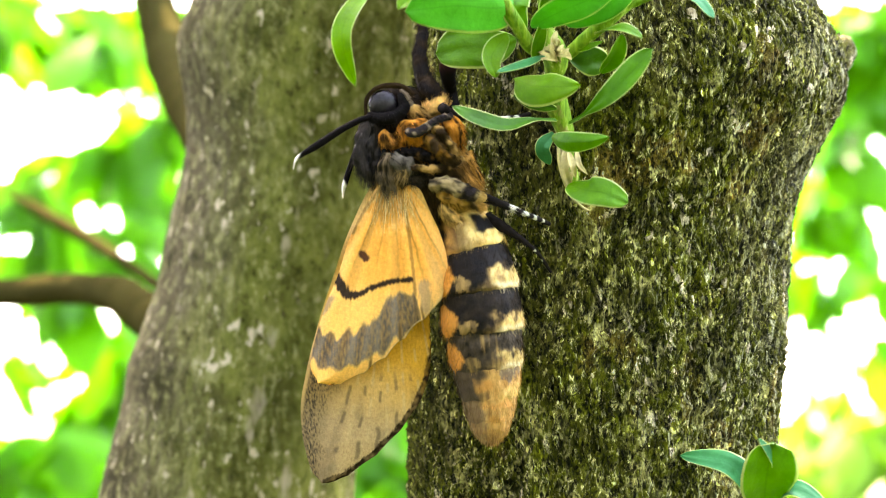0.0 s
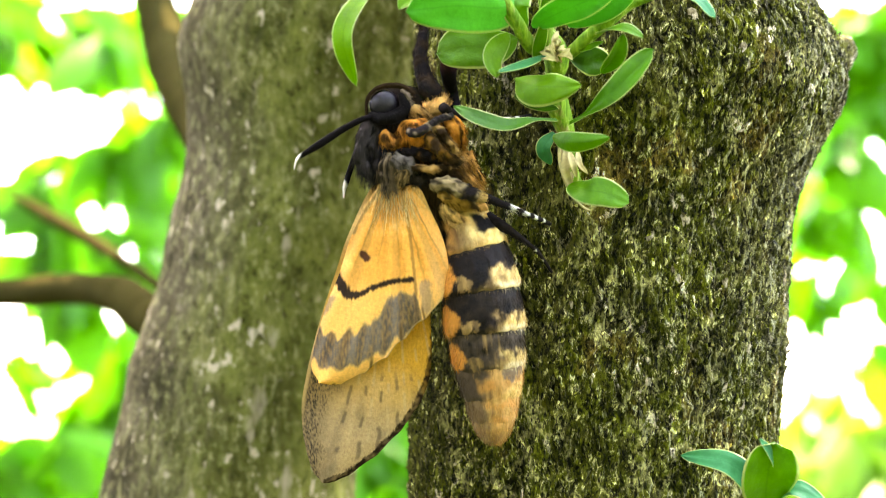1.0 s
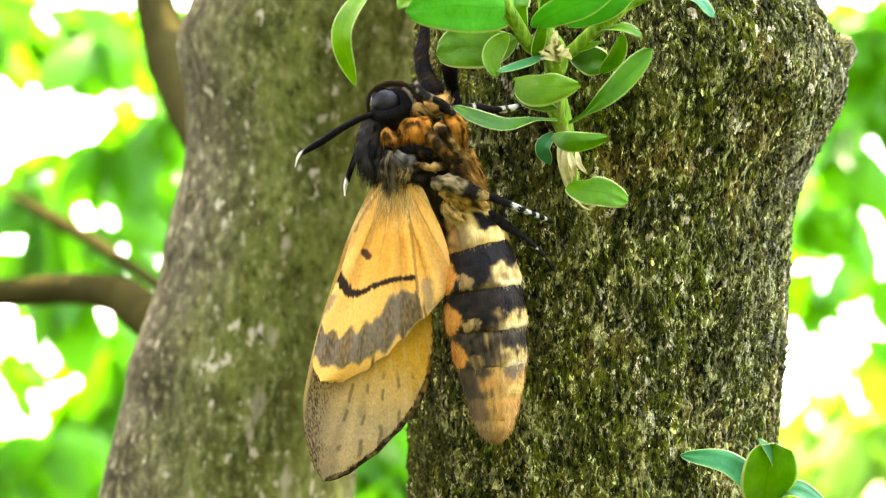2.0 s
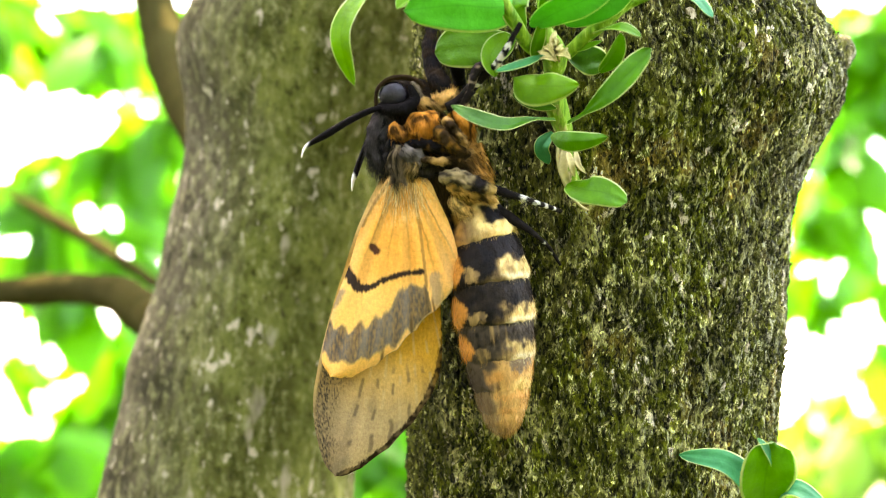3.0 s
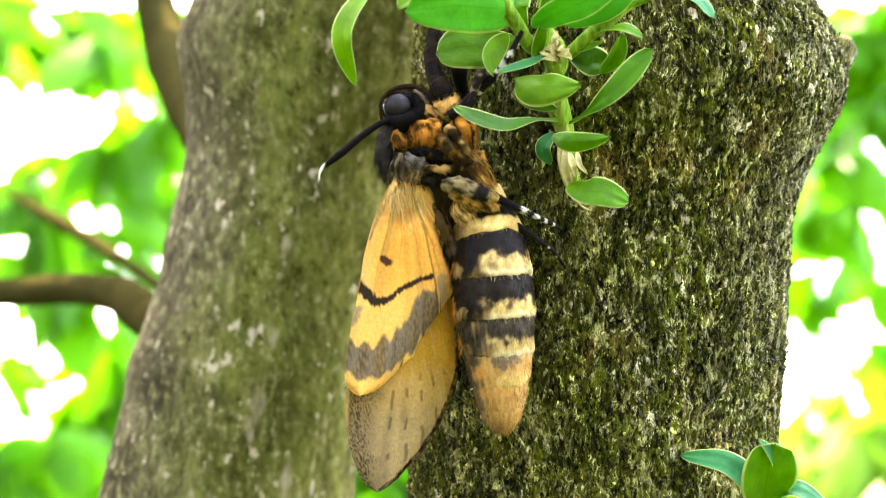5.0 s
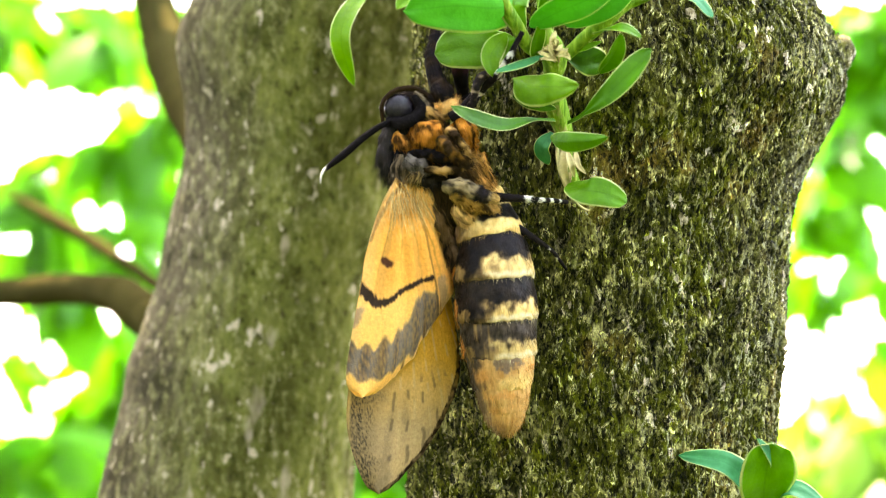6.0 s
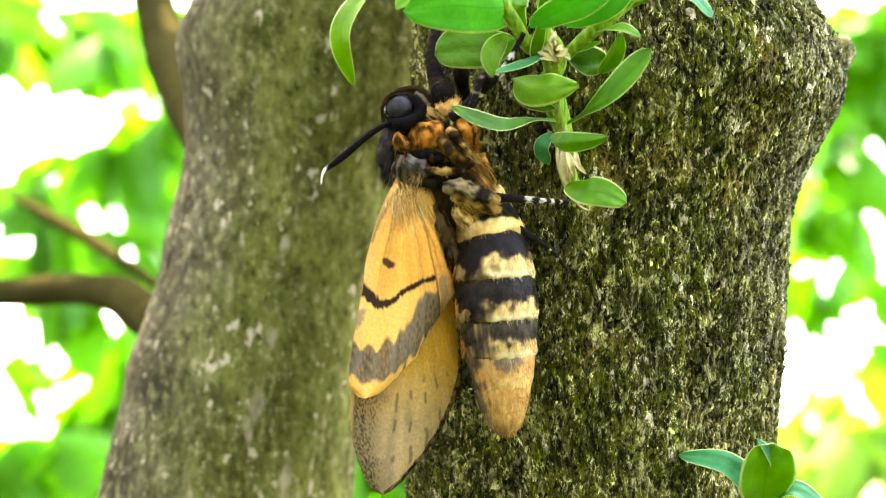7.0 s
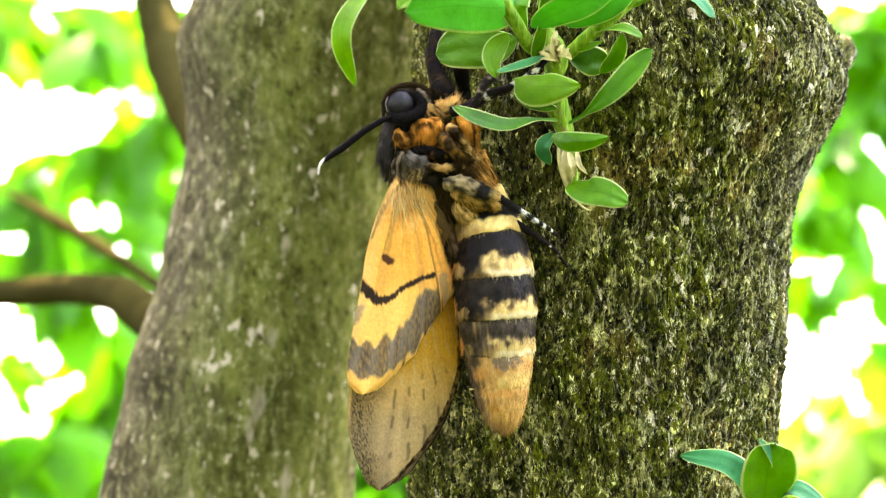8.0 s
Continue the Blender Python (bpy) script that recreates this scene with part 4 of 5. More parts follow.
tuft("breast_wool", [(-8.8, -1, 14.3, 1.2), (-6.5, -1.5, 14.8, 1.8), (-4.8, -1, 16.3, 1.0)], np.array((0.56, 0.31, 0.095)), 260, 1.0, 71, moth, (0.1, -0.1, 0.8), 0.4)
tuft("breast_wool", [(-4.8, -2, 12.6, 1.6), (-3.7, -3, 10.5, 2.0), (-3.4, -2, 8.2, 1.2)], np.array((0.45, 0.165, 0.02)), 260, 1.5, 72, moth, (0.2, -0.1, -0.8), 0.4)
# Black pad added where a gap between the wool lies in shade.
tuft("breast_wool", [(-13.0, -4, 1.8, 1.2), (-10.1, -4.5, 2.6, 1.6), (-6.5, -4, 3.2, 1.0)], np.array((0.016, 0.011, 0.008)), 240, 1.2, 73, moth, (0.3, 0, -0.8), 0.4)
tuft("flank_wool", [(-1.9, 1.0, 6.9, 1.6), (-0.8, 1.0, 4.1, 1.5), (0.8, 1.0, 1.4, 1.2)], np.array((0.46, 0.22, 0.05)), 320, 1.2, 70, moth, (0.35, 0, -1.0), 0.5)
tuft("flank_wool", [(-5.7, -2.9, -1.4, 0.7), (-2.5, -3.4, -1.8, 1.01), (0.9, -2.4, -2.4, 0.55)], np.array((0.58, 0.31, 0.085)), 260, 1.3, 68, moth, (0.8, 0, -0.6), 0.4)
tuft("flank_wool", [(-5.9, -1.9, -2.2, 0.78), (-4.5, -2.4, -4.0, 1.17), (-1.5, -1.4, -5.5, 0.7)], np.array((0.70, 0.42, 0.15)), 260, 1.3, 76, moth, (0.6, 0, -0.9), 0.4)
tuft("flank_wool", [(-10.3, -1.5, -1.9, 1.3), (-8.7, -1, -4.8, 1.9), (-6.8, 0.5, -8.8, 1.2)], np.array((0.105, 0.058, 0.024)), 340, 1.5, 69, moth, (0.1, 0, -1.0), 0.6)
tuft("flank_wool", [(-6.8, 0, -6.8, 1.0), (-6.1, 0, -10.8, 1.4), (-4.7, 1, -13.8, 0.7)], np.array((0.075, 0.042, 0.020)), 240, 1.3, 77, moth, (0.2, 0, -1.0), 0.5)

# Head, which nods on its own.
head = new("head")
head.parent = moth
NECK = (-12.5, 1.0, 12.6)
head.matrix_basis = pose(*(p * MM for p in NECK))


def from_neck(p, *more):
    return (*(a - b for a, b in zip(p, NECK)), *more)


v, f, along, turn, out = shaped([from_neck((-18.1, 2.0, 15.0), 1.2), from_neck((-16.6, 1.5, 15.6), 2.6), from_neck((-14.3, 1.0, 15.7), 3.3), from_neck((-11.8, 1.5, 15.0), 3.6), from_neck((-9.5, 2.5, 12.7), 3.2)], 30, 40, 1.0, 0.25, 0.6, 5)
raw_part("skull", (v * MM).tolist(), f, SCALES, head, "sooty brown furry head", tint=blend(BLACK, BROWN * 0.22, 0.5 + 0.5 * noise_at(v, 0.6, 1)))
pick = np.random.default_rng(8).choice(len(v), 1500)
fur("head_wool", head, v[pick], out[pick] * 0.10 + np.array((0.9, 0, -0.15)), 1.0, 0.045, np.where(np.random.default_rng(2).uniform(size=(1500, 1)) < 0.22, BROWN * 0.5, BLACK * 1.6), 9)
bm = bmesh.new()
bmesh.ops.create_uvsphere(bm, u_segments=40, v_segments=24, radius=2.6 * MM)
for q in bm.verts:
    q.co.y *= 0.8
    q.co += Vector(from_neck((-15.9, -2.9, 15.2))) * MM
part("eye", bm, EYE, head, "glossy dark compound eye")
v, f, along, turn, out = shaped([from_neck((-18.3, -3.5, 12.9), 0.9), from_neck((-15.3, -5.0, 12.5), 1.1), from_neck((-12.7, -4.5, 13.6), 1.1), from_neck((-11.7, -3.5, 15.8), 0.7)], 24, 16, 1, 0.15, 0.8, 6)
raw_part("palp", (v * MM).tolist(), f, SCALES, head, tint=np.tile(BLACK, (len(v), 1)))
pick = np.random.default_rng(18).choice(len(v), 400)
fur("palp_wool", head, v[pick], out[pick] * 0.6 + np.array((0.2, -0.2, -0.4)), 0.9, 0.05, np.tile(BLACK * 2, (400, 1)), 19)
for rows_, shade in (([(-18.9, -2.6, 13.0, 0.3), (-18.9, -3.4, 15.6, 0.35), (-17.5, -3.8, 17.6, 0.4), (-15.3, -3.6, 18.4, 0.45), (-12.6, -3.2, 18.2, 0.5), (-10.6, -3.0, 16.8, 0.4)], BROWN * 0.35),
                     ([(-12.9, -3.6, 17.6, 0.25), (-11.9, -4.0, 16.6, 0.35), (-11.2, -4.0, 15.0, 0.3), (-11.5, -3.8, 13.8, 0.2)], np.array((0.30, 0.22, 0.15))),
                     ([(-13.2, -3.4, 13.0, 0.7), (-12.3, -3.9, 15.0, 0.9), (-12.8, -3.4, 17.0, 0.7)], BLACK * 2)):
    v, f, along, turn, out = shaped([from_neck(r[:3], r[3]) for r in rows_], 30, 12, 1, 0.10, 0.8, 6)
    brow = raw_part("brow", (v * MM).tolist(), f, SCALES, head, tint=blend(shade, shade * 0.4, 0.5 + 0.5 * noise_at(v, 1.2, 2)))
    pick = np.random.default_rng(21).choice(len(v), 260)
    fur("brow_wool", brow, v[pick], out[pick] * 0.5 + np.array((0.6, 0, -0.1)), 0.6, 0.035, np.tile(shade * 0.8, (260, 1)), 22)


def feeler(rows, parent, swap=0.86):
    v, f, along, turn = tube(rows, 60, 14)
    v = v + 0.05 * np.sin(along * 170)[:, None] * (v - curve_points(rows, 60)[:, :3].repeat(14, axis=0))
    tint = blend(BLACK, np.array((0.85, 0.78, 0.66)), smoothstep(swap - 0.02, swap + 0.02, along + 0.03 * np.sin(turn)))
    return raw_part("feeler", (v * MM).tolist(), f, HORN, parent, "black feeler with a white hooked tip", tint=tint)


feeler([from_neck((-17.0, -4.0, 13.1), 0.45), from_neck((-19.7, -5.0, 12.3), 0.55), from_neck((-23.1, -5.5, 10.5), 0.62), from_neck((-27.0, -6.0, 7.9), 0.68), from_neck((-29.9, -6.0, 6.1), 0.42), from_neck((-30.9, -6.0, 5.2), 0.22), from_neck((-31.3, -6.0, 3.6), 0.08)], head)
far_feeler = feeler([from_neck((-19.2, 4.0, 12.2), 0.45), from_neck((-21.1, 5.0, 7.9), 0.5), from_neck((-22.6, 6.0, 3.8), 0.55), from_neck((-23.2, 6.0, 1.8), 0.5), from_neck((-23.5, 6.0, 0.9), 0.35), from_neck((-23.6, 6.0, -0.9), 0.12)], head, 0.80)


# Wings: each hangs from the shoulder and has its own hinge.
HINGE = (-14.1, -2.0, 0.1)


def wing(name, left, right, arch, lift, tint_of, pleats, scallops, label, rings=230, cells=124):
    """A thin wing between two edges, each from the hinge to the tip, in mm from the moth's middle; arch: how far its middle bulges forward."""
    a, b = curve_points(left, rings), curve_points(right, rings)
    front, across, along = [], [], []
    for i in range(rings):
        t = i / (rings - 1)
        for k in range(cells + 1):
            w = k / cells
            p = a[i] * (1 - w) + b[i] * w
            front.append(p)
            across.append(w)
            along.append(t)
    front, across, along = np.array(front), np.array(across), np.array(along)
    hinge = np.array(HINGE)
    fan = np.arctan2(front[:, 0] - hinge[0], -(front[:, 2] - hinge[2] - 4.0))
    far = np.hypot(front[:, 0] - hinge[0], front[:, 2] - hinge[2])
    front[:, 1] += lift - arch * np.sin(np.pi * across) * smoothstep(0, 10, far)
    front[:, 1] += pleats * np.sin(fan * 34) * smoothstep(3, 12, far) * smoothstep(0.0, 0.1, 1 - along) + 0.12 * noise_at(front, 0.25)
    # The hind edge is scalloped between the veins.
    edge = smoothstep(0.93, 1.0, across) * scallops
    front[:, 2] += edge * np.abs(np.sin(along * 34)) * smoothstep(0.35, 0.5, along)
    tint = tint_of(front, fan, across, along)
    back = front + np.array((0, 0.18, 0)) + np.array((0, 0.25, 0)) * smoothstep(12, 0, far)[:, None]
    rim = (across < 1e-6) | (across > 1 - 1e-6) | (along > 1 - 1e-6) | (along < 1e-6)
    back[rim] = front[rim] + np.array((0, 0.08, 0))
    count, row = len(front), cells + 1
    faces = []
    for i in range(rings - 1):
        for k in range(cells):
            q = i * row + k
            faces.append((q, q + 1, q + row + 1, q + row))
            faces.append((count + q, count + q + row, count + q + row + 1, count + q + 1))
        for q, s in ((i * row, (i + 1) * row), ((i + 1) * row + cells, i * row + cells)):
            faces.append((q, s, count + s, count + q))
    verts = (np.vstack([front, back]) - hinge) * MM
    ob = raw_part(name, verts.tolist(), faces, WING, moth, label, tint=np.vstack([tint, tint]))
    ob.matrix_basis = pose(*(v * MM for v in HINGE))
    return ob


def flat(p):
    """The x and z of a place."""
    return p[0], p[2]


def hind_tint(p, fan, across, along):
    x, z = p[:, 0], p[:, 2]
    n, fine = noise_at(p, 0.45), noise_at(p, (3.0, 1, 0.9))
    c = blend(np.array((0.92, 0.41, 0.080)), np.array((0.92, 0.50, 0.130)), smoothstep(-14.0, -20.0, z + 1.5 * n) * 0.8)
    c = blend(c, AMBER * 0.62, smoothstep(0.55, 0.95, np.sin(fan * 17 + 1.2)) * smoothstep(0.75, 0.3, along) * 0.7)
    c = blend(c, BROWN, smoothstep(0.90, 1.0, np.sin(fan * 29 + 0.5 * n)) * smoothstep(0.55, 0.15, along) * 0.6)
    crease = line_distance(x, z, [flat((-12.6, 0.0, 0.0)), flat((-11.3, 0.0, -8.0)), flat((-10.4, 0.0, -16.0)), flat((-10.1, 0.0, -23.0))])
    c = blend(c, BROWN, smoothstep(0.45, 0.1, crease + 0.08 * fine) * 0.7)
    shank = line_distance(x, z, [flat((-14.0, 0.0, 2.0)), flat((-17.2, 0.0, -0.6)), flat((-20.0, 0.0, -4.5)), flat((-21.2, 0.0, -7.2))])
    c = blend(c, BROWN * 0.6, smoothstep(0.55, 0.15, shank + 0.2 * fine) * 0.8)
    c = blend(c, CREAM * np.array((1.1, 0.98, 0.9)), smoothstep(0.74, 0.96, across) * 0.38 + smoothstep(0.14, 0.02, across) * smoothstep(1.0, 0.8, along) * 0.35)
    c = blend(c, np.array((0.86, 0.37, 0.06)), smoothstep(0.35, 0.0, np.abs(across - 0.42)) * smoothstep(0.6, 0.3, along) * 0.5)
    streak = noise_at(np.stack([fan * 22, 0 * fan, z * 0.06], axis=1), 1.0, 6)
    zig = np.abs(((fan * 9.5) % 1) - 0.5) * 0.9 * (0.7 + 0.6 * n) + 0.9 * streak
    band = line_distance(x, z, [flat((-28.8, 0.0, -26.2)), flat((-25.5, 0.0, -28.2)), flat((-21.5, 0.0, -27.8)), flat((-17.5, 0.0, -25.8)), flat((-14.5, 0.0, -23.2)), flat((-12.8, 0.0, -20.5)), flat((-12.4, 0.0, -22.0))])
    inside = smoothstep(3.4, 2.5, band + 1.3 * zig + 0.3 * fine)
    c = blend(c, GREY * 1.2 * (1 + 0.8 * streak)[:, None], inside * np.clip(0.93 + 0.25 * fine + 0.15 * streak, 0, 1))
    patch = line_distance(x, z, [flat((-8.8, 0.0, -16.5)), flat((-8.3, 0.0, -20.5))])
    c = blend(c, GREY * 1.9, smoothstep(1.5, 0.6, patch + 0.4 * fine) * 0.6)
    strip = line_distance(x, z, [flat((-26.6, 0.0, -21.2)), flat((-25.0, 0.0, -18.8))])
    c = blend(c, GREY * 1.6, smoothstep(0.9, 0.3, strip + 0.3 * fine) * 0.7)
    line = line_distance(x, z, [flat((-24.8, 0.0, -13.8)), flat((-23.6, 0.0, -16.0)), flat((-22.0, 0.0, -18.1)), flat((-20.4, 0.0, -18.1)), flat((-17.8, 0.0, -16.8)), flat((-14.8, 0.0, -15.8)), flat((-11.3, 0.0, -15.4))])
    c = blend(c, np.array((0.035, 0.022, 0.015)), smoothstep(0.72, 0.28, line + 0.38 * fine - 0.35 * smoothstep(-19.5, -23.0, x)))
    dot = line_distance(x, z, [flat((-19.5, 0.0, -11.0)), flat((-18.9, 0.0, -11.7))])
    c = blend(c, np.array((0.09, 0.035, 0.018)), smoothstep(0.85, 0.45, dot + 0.15 * fine))
    c = blend(c, BROWN * 0.6, smoothstep(0.06, 0.01, along + 0.03 * fine + 0.02 * streak) * 0.9)
    hairs = smoothstep(10, 3, np.hypot(x - HINGE[0], z - HINGE[2]))
    c = blend(c, CREAM * 1.05, np.clip(hairs * (0.2 + 0.7 * fine), 0, 1) * smoothstep(0.01, 0.06, along))
    fringe = smoothstep(0.955, 0.99, across) * smoothstep(0.42, 0.5, along)
    c = blend(c, CREAM, fringe * 0.5)
    c = blend(c, BROWN, smoothstep(0.985, 1.0, across) * smoothstep(0.42, 0.5, along) * 0.6)
    c = blend(c, BROWN * 1.4, smoothstep(0.9, 1.0, np.sin(fan * 40)) * smoothstep(0.80, 0.9, across) * smoothstep(0.45, 0.55, along) * 0.9)
    return np.clip(c * (1 + 0.10 * fine)[:, None], 0, 1)


def fore_tint(p, fan, across, along):
    x, z = p[:, 0], p[:, 2]
    n, fine = noise_at(p, 0.4, 9), noise_at(p, (4.4, 1, 2.0), 9)
    comb = noise_at(np.stack([fan * 17, 0 * fan, z * 0.05], axis=1), 1.0, 12)
    down = z + 0.30 * x + 1.6 * n + 0.9 * comb
    c = blend(np.array((0.66, 0.34, 0.045)), np.array((0.62, 0.375, 0.130)), smoothstep(-33.0, -42.0, down))
    c = blend(c, np.array((0.46, 0.315, 0.165)), smoothstep(-39.0, -49.0, down) * 0.9)
    c = blend(c, np.array((0.30, 0.225, 0.125)), smoothstep(0.0, 0.5, n + 0.6 * comb) * smoothstep(-36, -42, z) * 0.6)
    margin = smoothstep(0.42, 0.10, across + 0.10 * n) * smoothstep(0.42, 0.62, along)
    c = blend(c, np.array((0.115, 0.088, 0.055)), margin * np.clip(0.75 + 0.9 * fine, 0, 1))
    c = blend(c, np.array((0.050, 0.038, 0.026)), margin * smoothstep(0.12, 0.40, fine + 0.3 * comb) * 0.85)
    c = blend(c, np.array((0.14, 0.105, 0.070)), smoothstep(0.10, 0.45, comb + 0.3 * fine) * smoothstep(-32, -40, z) * 0.45)
    for number, turn in enumerate((-0.20, -0.13, -0.06, 0.01, 0.08, 0.15, 0.22, 0.29)):
        near = smoothstep(0.011, 0.003, np.abs(fan - turn - 0.012 * n))
        dash = smoothstep(-0.05, 0.2, noise_at(p, (0.2, 0.2, 0.5), 3.0 * number))
        c = blend(c, np.array((0.070, 0.055, 0.045)), near * dash * smoothstep(-30, -35, z) * 0.6)
        c = blend(c, np.array((0.60, 0.43, 0.22)), smoothstep(0.010, 0.003, np.abs(fan - turn - 0.030)) * smoothstep(-50, -44, z) * (1 - dash) * 0.45)
    border = line_distance(x, z, [flat((-7.5, 0.0, -22.0)), flat((-7.4, 0.0, -28.5)), flat((-8.1, 0.0, -34.0)), flat((-10.3, 0.0, -39.0)), flat((-13.8, 0.0, -43.5)), flat((-18.4, 0.0, -47.9)), flat((-22.9, 0.0, -50.9)), flat((-25.7, 0.0, -51.8))])
    wide = 0.35 + 0.75 * smoothstep(-26.0, -36.0, z)
    rim = smoothstep(wide + 0.25, wide - 0.15, border + 0.25 * fine + 0.25 * noise_at(p, 0.9, 4))
    c = blend(c, np.array((0.024, 0.014, 0.009)), rim * np.clip(0.90 + 0.6 * noise_at(p, 1.1, 4), 0.55, 1))
    c = blend(c, CREAM * 0.9, smoothstep(0.045, 0.015, across) * smoothstep(0.45, 0.55, along) * smoothstep(0.85, 0.7, along) * 0.8)
    c = blend(c, TAN * 0.9, smoothstep(0.10, 0.02, across) * smoothstep(0.60, 0.45, along) * 0.7)
    base = smoothstep(0.35, 0.2, along)
    c = blend(c, CREAM, base * smoothstep(0.35, 0.05, across) * 0.8)
    return np.clip(c * np.array((0.90, 0.87, 0.80)) * (1 + 0.20 * fine)[:, None], 0, 1)


hindwing = wing("hindwing",
                [(-15.1, -3.0, 3.2), (-17.0, -3.5, 0.6), (-19.2, -3.0, -2.9), (-21.9, -2.0, -8.5), (-23.8, -2.0, -14.5), (-25.8, -2.0, -19.4), (-27.7, -1.5, -25.4), (-28.6, -1.0, -29.3), (-28.6, -1.0, -31.4), (-27.3, -1.0, -33.5)],
                [(-11.3, -3.0, 2.6), (-9.3, -4.0, 0.0), (-7.8, -3.0, -3.3), (-5.9, -2.0, -7.5), (-4.7, -1.5, -12.0), (-5.0, -1.5, -16.5), (-6.5, -1.5, -20.4), (-9.6, -1.5, -23.3), (-12.8, -1.5, -26.5), (-16.3, -1.5, -29.9), (-20.7, -1.0, -32.8), (-24.4, -1.0, -34.1), (-27.3, -1.0, -33.5)],
                2.6, -0.6, hind_tint, 0.28, 0.6, "amber hindwing with a dark zigzag line, a dot and a grey band")
forewing = wing("forewing",
                [(-15.5, -2.0, 4.5), (-17.9, -2.0, 1.3), (-20.1, -1.0, -2.4), (-22.8, 0.0, -8.5), (-24.8, 0.0, -14.5), (-26.8, 0.0, -20.5), (-28.5, 0.0, -26.5), (-29.9, 0.0, -32.5), (-30.8, 0.5, -38.1), (-30.4, 0.5, -44.1), (-28.9, 1.0, -49.7), (-27.1, 1.0, -51.7)],
                [(-13.2, -1.0, 3.9), (-12.0, -1.0, -0.0), (-9.4, 0.0, -6.0), (-7.5, 1.0, -14.0), (-7.8, 1.0, -22.0), (-7.6, 1.0, -28.6), (-8.2, 1.0, -34.1), (-10.5, 1.0, -39.1), (-14.0, 1.0, -43.6), (-18.6, 1.0, -48.0), (-23.1, 1.0, -51.0), (-25.6, 1.0, -51.9), (-27.1, 1.0, -51.7)],
                1.6, 1.4, fore_tint, 0.18, 0.35, "grey-tan forewing with a dark scalloped edge")


def far_wing_tint(p, fan, across, along):
    n, fine = noise_at(p, 0.5, 31), noise_at(p, (2.2, 1, 0.8), 31)
    c = blend(np.array((0.055, 0.038, 0.024)), np.array((0.17, 0.11, 0.065)), smoothstep(-0.3, 0.5, n + 0.4 * fine))
    c = blend(c, np.array((0.24, 0.13, 0.085)), smoothstep(0.25, 0.55, noise_at(p, 0.33, 40)) * 0.7)
    c = blend(c, np.array((0.022, 0.014, 0.010)), smoothstep(0.94, 0.98, across))
    return np.clip(c, 0, 1)


far_forewing = wing("forewing",
                    [(-16.1, 3.0, 2.2), (-19.7, 4.0, -3.9), (-22.8, 4.0, -11.0), (-25.3, 4.0, -18.1), (-27.2, 4.0, -25.2), (-28.4, 4.0, -32.4), (-28.8, 4.0, -39.5), (-28.4, 4.0, -45.6), (-26.8, 4.0, -50.5), (-25.5, 4.0, -51.5)],
                    [(-12.9, 3.0, 1.1), (-9.9, 4.0, -5.9), (-8.3, 4.0, -14.1), (-8.4, 4.0, -22.2), (-8.2, 4.0, -28.8), (-9.1, 4.0, -34.4), (-11.5, 4.0, -39.5), (-14.7, 4.0, -44.1), (-19.2, 4.0, -48.1), (-22.8, 4.0, -50.9), (-25.5, 4.0, -51.5)],
                    0.8, 2.6, far_wing_tint, 0.10, 0.2, "dark brown mottled upper side of the other forewing", 90, 40)
rng_ = np.random.default_rng(77)
spots = np.stack([rng_.uniform(-17.0, -11.0, 420), rng_.uniform(-4.6, -3.4, 420), rng_.uniform(-3.4, 1.6, 420)], axis=1)
fur("root_wool", hindwing, spots - np.array(HINGE), np.stack([(spots[:, 0] + 14.0) * 0.12, np.full(420, -0.12), np.full(420, -1.0)], axis=1), 3.4, 0.05,
    np.where(rng_.uniform(size=(420, 1)) < 0.75, CREAM * 1.05, AMBER), 78)


# Legs: thigh, shin and foot in one jointed run, with white rings on the feet.
def leg(name, hip, rows, tint_of, label, wool=0, lumps=0.08, hair=1.0):
    rows = [tuple(a - b for a, b in zip(r[:3], hip)) + (r[3],) for r in rows]
    v, f, along, turn, out = shaped(rows, 70, 18, 1.0, lumps, 1.2, 4)
    tint = tint_of(along, turn, v)
    ob = raw_part(name, (v * MM).tolist(), f, HORN, moth, label, tint=tint)
    ob.matrix_basis = pose(*(p * MM for p in hip))
    if wool:
        pick = np.random.default_rng(wool).choice(np.where(along < (0.55 if hair == 1.0 else 0.95))[0], wool)
        flow = (np.array(rows[-1][:3]) - np.array(rows[0][:3])) * 0.06
        fur("bristles", ob, v[pick], out[pick] * 0.28 + 1.6 * flow + np.array((0.1, 0, -0.2)), hair, 0.035, blend(tint[pick], BROWN * 0.6, 0.35 * np.random.default_rng(5).uniform(size=wool)), wool)
    return ob


def ringed(*rings):
    def tint_of(along, turn, v):
        c = blend(BLACK, SOOT, 0.5 + 0.5 * noise_at(v, 1.5))
        for at, half in rings:
            c = blend(c, PALE, smoothstep(half, half * 0.6, np.abs(along - at) + 0.035 * noise_at(v, 1.6, 9.0 * at)) * 0.9)
        return c
    return tint_of


def sooty(along, turn, v):
    return blend(BLACK, BROWN * 0.15, smoothstep(-0.1, 0.5, noise_at(v, 0.6)))


def grey_thigh(along, turn, v):
    c = blend(np.array((0.035, 0.026, 0.018)), np.array((0.36, 0.26, 0.13)), np.clip(0.42 + 1.5 * noise_at(v, (0.45, 0.9, 1.3)), 0, 1))
    c = blend(c, SOOT, smoothstep(0.52, 0.58, along) * smoothstep(0.78, 0.72, along))
    return blend(c, TAN, smoothstep(0.78, 0.85, along))


def rusty(along, turn, v):
    return blend(np.array((0.42, 0.235, 0.075)), BROWN * 0.22, smoothstep(-0.15, 0.30, noise_at(v, (0.35, 0.6, 0.6))))


